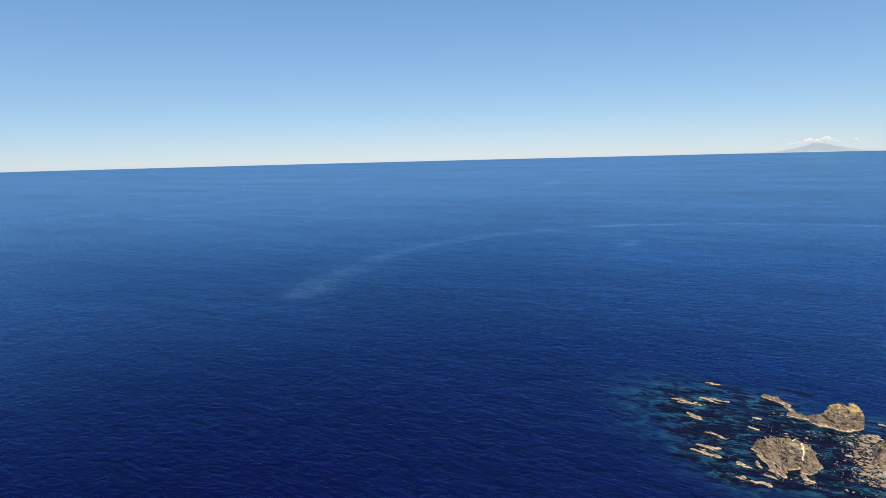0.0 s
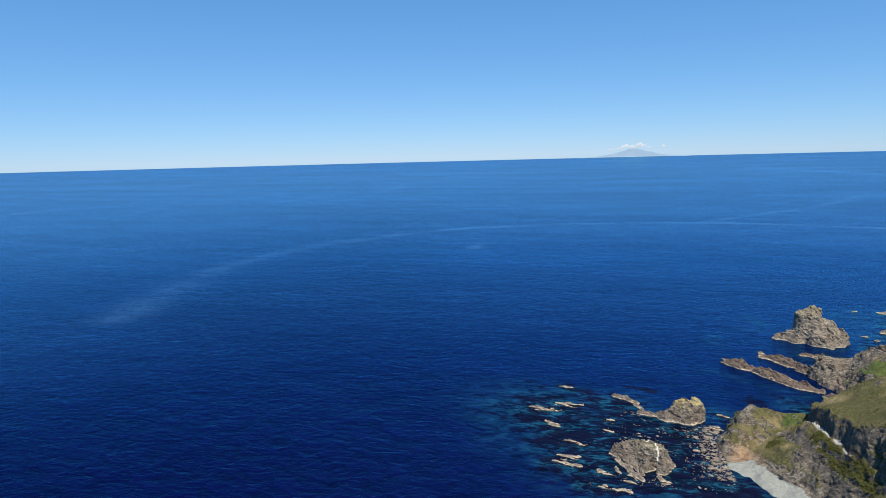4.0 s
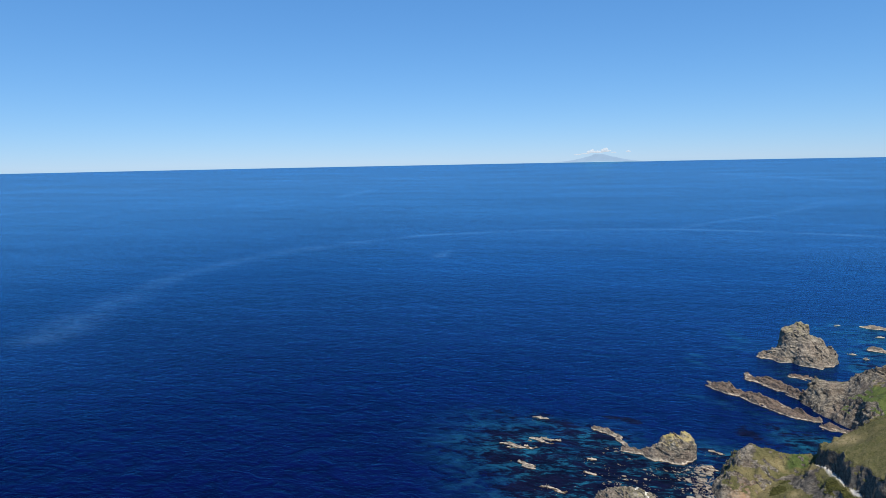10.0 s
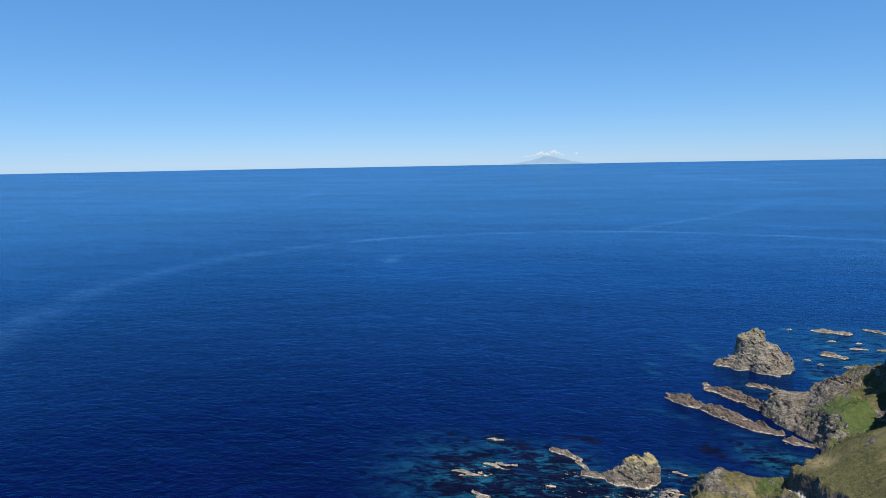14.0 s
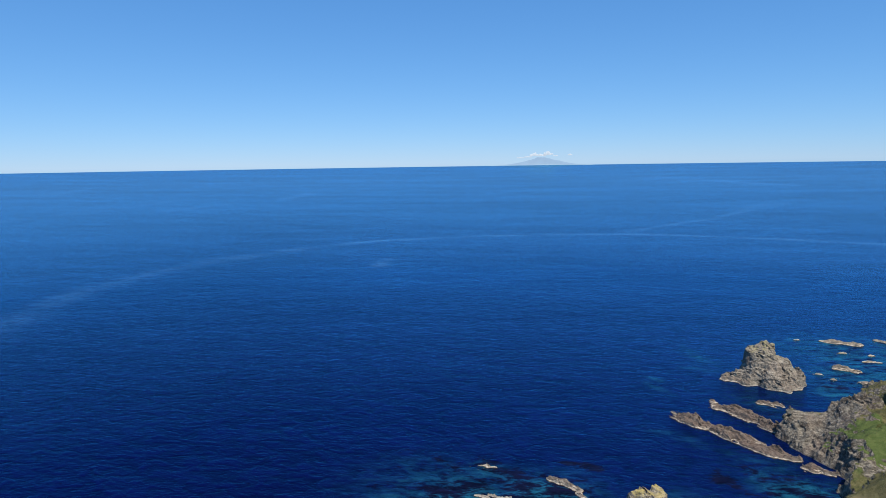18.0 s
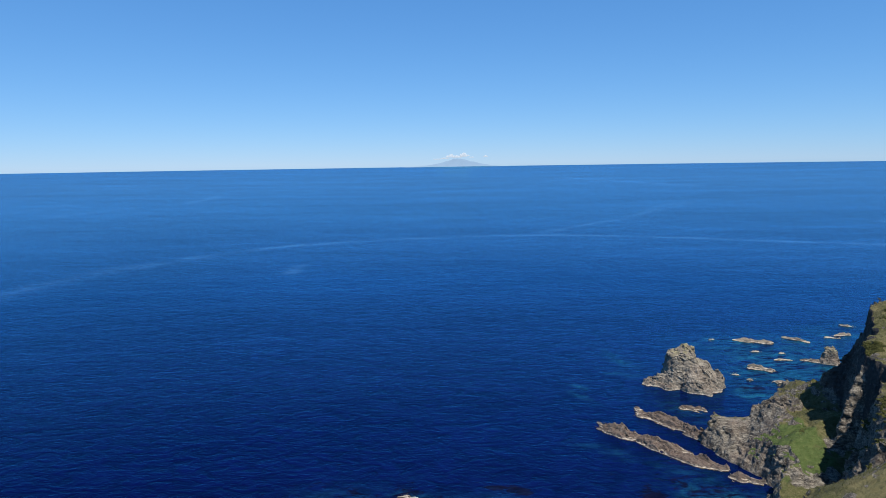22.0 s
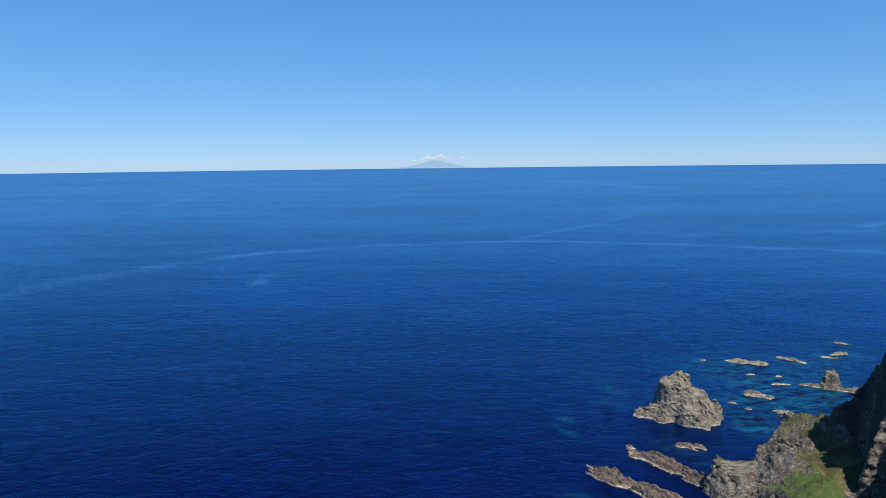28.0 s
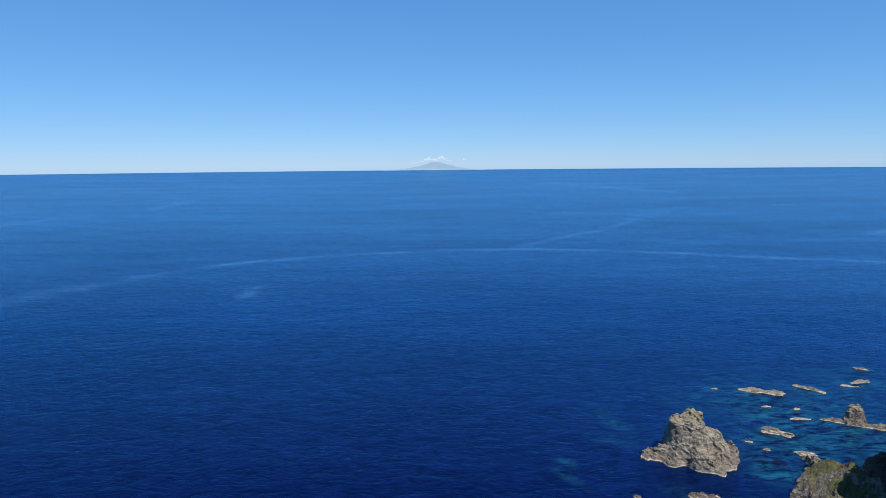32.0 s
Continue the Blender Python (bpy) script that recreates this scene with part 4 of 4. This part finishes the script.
# ---- sea rocks ----
def rock_mesh(name, crests, mat, step=0.35, jag=0.6, seed=0, stain=None, ragged=0.0, strike=STRIKE, bedded=0.0, notch=None):
    """A rock that stands in the sea. crests: (half width, steepness of its flanks, [(x, y, z), ...])."""
    pts = np.array([(*p[:2], w) for w, _, line in crests for p in line])
    x0, x1 = (pts[:, 0] - pts[:, 2]).min() - 2, (pts[:, 0] + pts[:, 2]).max() + 2
    y0, y1 = (pts[:, 1] - pts[:, 2]).min() - 2, (pts[:, 1] + pts[:, 2]).max() + 2
    xs, ys = np.arange(x0, x1, step), np.arange(y0, y1, step)
    x, y = np.meshgrid(xs, ys)
    c, s = math.cos(radians(strike)), math.sin(radians(strike))
    wx = x + 0.9 * fbm(x / 4, y / 4, 0, 4, seed + 1)
    wy = y + 0.9 * fbm(x / 4, y / 4, 0, 4, seed + 2)
    h = np.full(x.shape, -3.0)
    for w, p, line in crests:
        d, z = along(wx, wy, line)
        wide = w * (1 + 0.45 * fbm(x / 7, y / 7, 0, 2, seed + 12))
        h = np.maximum(h, (z + 0.8) * (1 - np.minimum(d / wide, 1.6) ** p) - 0.8)
    u, v = x * c + y * s, -x * s + y * c
    h = h - ragged * (0.9 * fbm(u / 4.2, v / 0.7, 0, 4, seed + 8) + 0.22)
    tall = np.clip((h + 0.5) / 2.5, 0, 1)
    h = h + jag * tall * (0.6 * ridged(u / 9, v / 4, 0, 3, seed + 3) + 0.25 * fbm(x / 1.8, y / 1.8, 0, 3, seed + 4))
    if bedded:
        q = h / bedded + 0.55 * v + 0.8 * fbm(x / 5, y / 5, 0, 3, seed + 7)
        h = h + 0.55 * bedded * tall * (smooth(q - np.floor(q), 0.55, 0.95) - (q - np.floor(q)))
    gy, gx = np.gradient(h, ys, xs)

    def relief(px, py, pz, j, i):
        big = jag * tall[j, i]
        uu, vv = u[j, i], v[j, i]
        r = big * (0.45 * ridged(uu / 5, vv / 2.8, pz / 4, 3, seed + 5) + 0.5 * blocks(px, py, pz, (3.0, 1.7, 2.4), seed + 9, strike) + 0.2 * blocks(px, py, pz, (1.3, 0.8, 1.0), seed + 10, strike) + 0.18 * fbm(px / 1.1, py / 1.1, pz / 1.1, 2, seed + 6))
        if notch:
            nx, ny, nz, wide, high, deep = notch
            r = r - deep * np.exp(-(((px - nx) ** 2 + (py - ny) ** 2) / wide**2) - ((pz - nz) / high) ** 2)
        return r

    zs = np.arange(-1.3, h.max() + 3, step)
    vv, ff = skin_of(xs, ys, zs, h, np.hypot(gx, gy), relief)
    attrs = {"stain": np.zeros(len(vv))}
    if stain:
        d, _ = along(vv[:, 0] + 0.4 * fbm(vv[:, 0], vv[:, 1], vv[:, 2], 2, 9), vv[:, 1], stain)
        attrs["stain"] = 0.5 * smooth(-d, -0.34, -0.1) * smooth(fbm(vv[:, 0] * 0.8, vv[:, 1] * 0.8, vv[:, 2] * 0.8, 2, 19), -0.5, 0.1)
    mid = vv.mean(0) * (1, 1, 0)
    return mesh_from(name, vv - mid, ff, mat, False, attrs), mid


def sea_rock(name, label, crests, mat=ROCK, group="", category="rock", **kw):
    me, mid = rock_mesh(name, crests, mat, **kw)
    ob = tagged(new(name, me), label, category, group)
    ob.location = mid
    return ob


def ledge(parent, crest, mat, seed, strike=STRIKE):
    """A low ledge that grows out of the foot of a rock, as its part."""
    me, mid = rock_mesh("ledge", [crest], mat, 0.25, 0.5, seed, None, 0.5, strike)
    ob = tagged(new("ledge", me), "low bedded ledge with a pale rim")
    ob.parent = parent
    ob.location = mid - np.array(parent.location)


sea_rock("rock_tower", "tall grey-brown rock stack with a low shelf, standing in the sea",
         [(7.5, 3.6, [(78.2, 380.4, 15.4), (80.8, 379.9, 18.4)]), (6.6, 3.5, [(80.5, 379.4, 16.6), (85, 377.4, 13.4), (90, 375, 10.6), (93, 373.4, 7.4)]), (8.5, 2.6, [(78, 376.8, 8.0), (84, 375.4, 9.0), (90, 373, 6.6)]),
          (2.6, 4, [(93.6, 372.8, 9.0), (94.4, 372.2, 8.4)]), (6.6, 2.2, [(84, 372.6, 4.6), (92, 371.4, 3.6)]), (5.6, 2.2, [(67.5, 380.8, 2.4), (71.5, 379, 5.4), (77, 375, 6.6), (82, 372, 4.0)])],
         mat=STACK, category="sea stack", step=0.3, jag=1.0, seed=104, notch=(71.5, 379.5, 8.5, 3.5, 2.2, 2.5))
sea_rock("ledge_rock", "long low bedded reef ledge with pale rims in the water", [(4.5, 2.4, [(35.8, 331, 0.5), (40, 327, 3.0), (43.6, 322.8, 1.4)]), (3.9, 2.4, [(46, 321.4, 1.2), (49.6, 317.6, 3.2), (56.5, 311.4, 0.9)])], mat=REEF, group="reef ledges", ragged=0.95, jag=0.8, seed=200)
sea_rock("ledge_rock", "low bedded reef ledge next to the longest one", [(3.8, 2, [(52, 311, 0.6), (58, 306, 2.4), (66, 299.5, 1.5)])], mat=REEF, group="reef ledges", ragged=0.95, jag=0.8, seed=210)
sea_rock("ledge_rock", "short low reef ledge at the mouth of the channel", [(3.0, 2, [(67, 294, 1.0), (75, 291, 1.2)])], mat=REEF, group="reef ledges", ragged=0.95, jag=0.8, seed=220)
sea_rock("ledge_rock", "long narrow reef ledge that points away from the shore", [(4.2, 2, [(52.5, 348.5, 0.5), (58, 341, 1.8), (63, 333, 2.5), (67, 325, 3), (70, 321, 3)])], mat=REEF, group="reef ledges", ragged=0.95, jag=0.8, seed=230)
sea_rock("ledge_rock", "small flat reef rock in front of the stack", [(3.3, 2, [(71.5, 350, 0.8), (78, 349.5, 1.0)])], mat=REEF, group="reef ledges", ragged=0.95, jag=0.8, seed=240)
islet = sea_rock("islet", "two-peaked rock islet with yellow lichen and a low tail",
                 [(6.0, 1.6, [(8.0, 258.8, 6.6), (11.0, 259, 8.6)]), (2.9, 5, [(14.8, 260.0, 7.2), (16.0, 261.2, 7.6)]), (3.0, 3, [(12, 260, 5.0), (15.6, 260.4, 5.0)]), (4.6, 1.7, [(2.6, 259.8, 2.4), (7, 258.8, 5.0), (12, 256, 3.0)])],
                 mat=GOLD, category="islet", step=0.25, jag=0.75, seed=300, ragged=0.35)
for n, crest in enumerate([(2.2, 2, [(-15, 275.6, 1.3), (-10, 273.6, 1.9), (-6.4, 271, 1.0)]), (1.4, 2, [(-6.4, 271, 0.8), (-5, 265.5, 0.7), (-3.4, 261.5, 0.9)]), (2.2, 2, [(-4, 260.6, 1.2), (2, 259.7, 1.8)])]):
    ledge(islet, crest, GOLD, 360 + n)
islet = sea_rock("islet", "rounded grey-brown rock islet with white guano streaks",
                 [(5.4, 2.8, [(-8.6, 223.4, 4.6), (-4, 222.4, 6.2), (0.2, 220.6, 5.8)]), (2.8, 3, [(0.8, 219, 4.6), (2.0, 215.4, 3.0)]), (3.2, 2.4, [(-9, 219.6, 2.6), (-3.5, 217.4, 3.2)])],
                 mat=ROCK, category="islet", step=0.22, jag=0.7, seed=313, bedded=1.3, strike=-42, stain=[(-3.0, 224.5, 0), (-1.0, 224.8, 0), (-0.2, 222.5, 0), (0.2, 216, 0)])
for n, crest in enumerate([(1.3, 2, [(-12.6, 222.4, 1.5), (-3.6, 212.6, 1.7)]), (1.2, 2, [(-12.7, 220.1, 1.0), (-4.8, 208.8, 1.2)]), (0.9, 2, [(-12.5, 214.6, 0.7), (-10, 211, 0.8)]), (1.0, 2, [(-9, 209.6, 0.6), (-6, 206.8, 0.9)]), (1.2, 2, [(0.6, 211, 1.0), (2.8, 208.6, 0.8)])]):
    ledge(islet, crest, PALE, 370 + n, -52)
sea_rock("rock_tower", "square rock pinnacle on a low shelf off the cliff",
         [(2.3, 7, [(161.4, 406.8, 7.6), (163.2, 406.3, 7.2)]), (3.4, 3, [(161.2, 406.6, 2.8), (164, 405.8, 3.2)]), (2.4, 2, [(152, 411.5, 0.7), (157, 409.6, 1.0), (161, 407, 1.6)]),
          (4.0, 2, [(165, 404.5, 1.4), (170, 401, 2.0), (176, 398, 2.8)])], mat=ROCK, category="sea stack", step=0.28, jag=0.8, seed=320)

def reef_streaks(n, w, z, ax, ay, bx, by):
    """A near reef: the upturned edges of a few thin beds, side by side; the longest is the rock, the others its ledges."""
    pick = random.Random(70 + n)
    mx, my, full = (ax + bx) / 2, (ay + by) / 2, math.hypot(bx - ax, by - ay) + w
    turn = radians(pick.uniform(-17, -7))
    ux, uy = math.cos(turn), math.sin(turn)
    rock = None
    for k in range(max(2, round(1.5 * w))):
        size = full * (1 if k == 0 else pick.uniform(0.3, 0.75)) / 2
        slide, off = (0 if k == 0 else pick.uniform(-0.4, 0.4) * full), (0 if k == 0 else (k + 1) // 2 * (1.25 if k % 2 else -1.25) + pick.uniform(-0.3, 0.3))
        cx, cy = mx + slide * ux - off * uy, my + slide * uy + off * ux
        line = [(cx - size * ux, cy - size * uy, 0.3), (cx - 0.2 * size * ux, cy + pick.uniform(-0.3, 0.3), 0.45 + 0.5 * z), (cx + size * ux, cy + size * uy, 0.3)]
        crest = (pick.uniform(0.75, 1.1) if k == 0 else pick.uniform(0.55, 0.85), 2, line)
        if rock is None:
            rock = sea_rock("reef_rock", "low pale reef rock of thin upturned beds, awash", [crest], PALE, "reef rocks", step=0.2, jag=0.35, ragged=0.35, strike=math.degrees(turn), seed=400 + 7 * n)
        else:
            ledge(rock, crest, PALE, 620 + 11 * n + k, math.degrees(turn))


for n, (w, z, ax, ay, bx, by) in enumerate(REEFS):
    if by < 300:
        reef_streaks(n, w, z, ax, ay, bx, by)
    else:
        sea_rock("reef_rock", "low pale reef rock just above the water", [(w * 0.95, 2, [(ax, ay, 0.6 * z), ((ax + bx) / 2, (ay + by) / 2, 0.6 * z + 0.45), (bx, by, 0.6 * z)])], PALE, "reef rocks", step=0.22, jag=0.4, ragged=0.8, strike=math.degrees(math.atan2(by - ay, bx - ax)), seed=400 + 7 * n)


# ---- boulders round the foot of the headland ----
def boulder_mesh(seed):
    bm = bmesh.new()
    bmesh.ops.create_icosphere(bm, subdivisions=2, radius=1)
    for v in bm.verts:
        v.co += v.co * (0.35 * noise.noise(v.co * 1.1 + Vector((seed * 5, 0, 0))) + 0.15 * noise.noise(v.co * 3 + Vector((0, seed * 3, 0))))
        v.co.z *= 0.7
    me = bpy.data.meshes.new("boulder")
    bm.to_mesh(me)
    bm.free()
    me.materials.append(BOULDER)
    return me


BOULDERS = [boulder_mesh(s) for s in range(6)]


def boulder_place(rnd):
    """A spot in the boulder field, clear of the islets: most lie along the shore, the rest in loose lines on the shoal."""
    while True:
        near = rnd.random() < 0.32
        by = rnd.uniform(214, 255)
        bx = 20.6 + 0.1 * abs(by - 236) - abs(rnd.gauss(0, 4.6)) if near else rnd.uniform(-12, 22)
        if not near:
            by = rnd.uniform(205, 262)
            if noise.noise(Vector((0.12 * (bx + 0.3 * by), 0.34 * (by + 0.25 * bx), 3.1))) < 0.12:
                continue
        if math.hypot(bx + 4, by - 219) > 9.5 and math.hypot(bx - 9, by - 260) > 9:
            return bx, by, near


rnd = random.Random(5)
for n in range(290):
    bx, by, near = boulder_place(rnd)
    size = min(0.6, (0.17 if near else 0.13) * rnd.paretovariate(1.9))
    ob = new("boulder", BOULDERS[n % 6])
    tagged(ob, "pale grey sea-worn boulder lying in the shallows", "boulder", "boulders at the headland's foot")
    ob.matrix_basis = pose(bx, by, rnd.uniform(-0.1, 0.25) * size, rnd.uniform(-20, 20), rnd.uniform(-20, 20), rnd.gauss(-16, 25)) @ Matrix.Diagonal((size * rnd.uniform(1.0, 2.2), size, size * rnd.uniform(0.7, 1.0), 1))


def build_stones():
    """Small stones awash between the boulders and round the reefs."""
    me = BOULDERS[0]
    unit = np.array([v.co[:] for v in me.vertices])
    faces = np.array([list(p.vertices) for p in me.polygons])
    spots = [boulder_place(rnd)[:2] for _ in range(1100)]
    for w, z, ax, ay, bx, by in REEFS:
        spots += [(rnd.uniform(ax, bx) + rnd.gauss(0, 2.2), rnd.uniform(ay, by) + rnd.gauss(0, 1.4)) for _ in range(12)]
    places = np.array([(px, py, rnd.uniform(-0.06, 0.06)) for px, py in spots])
    v, f = stamp(places, unit, faces, (0.07, 0.21), np.random.RandomState(8), 0.8)
    a = {"stain": np.zeros(len(v))}
    tagged(new("stones", mesh_from("stones", v, f, BOULDER, False, a)), "small stones awash between the boulders and reefs", "stones", kind="stuff")


build_stones()
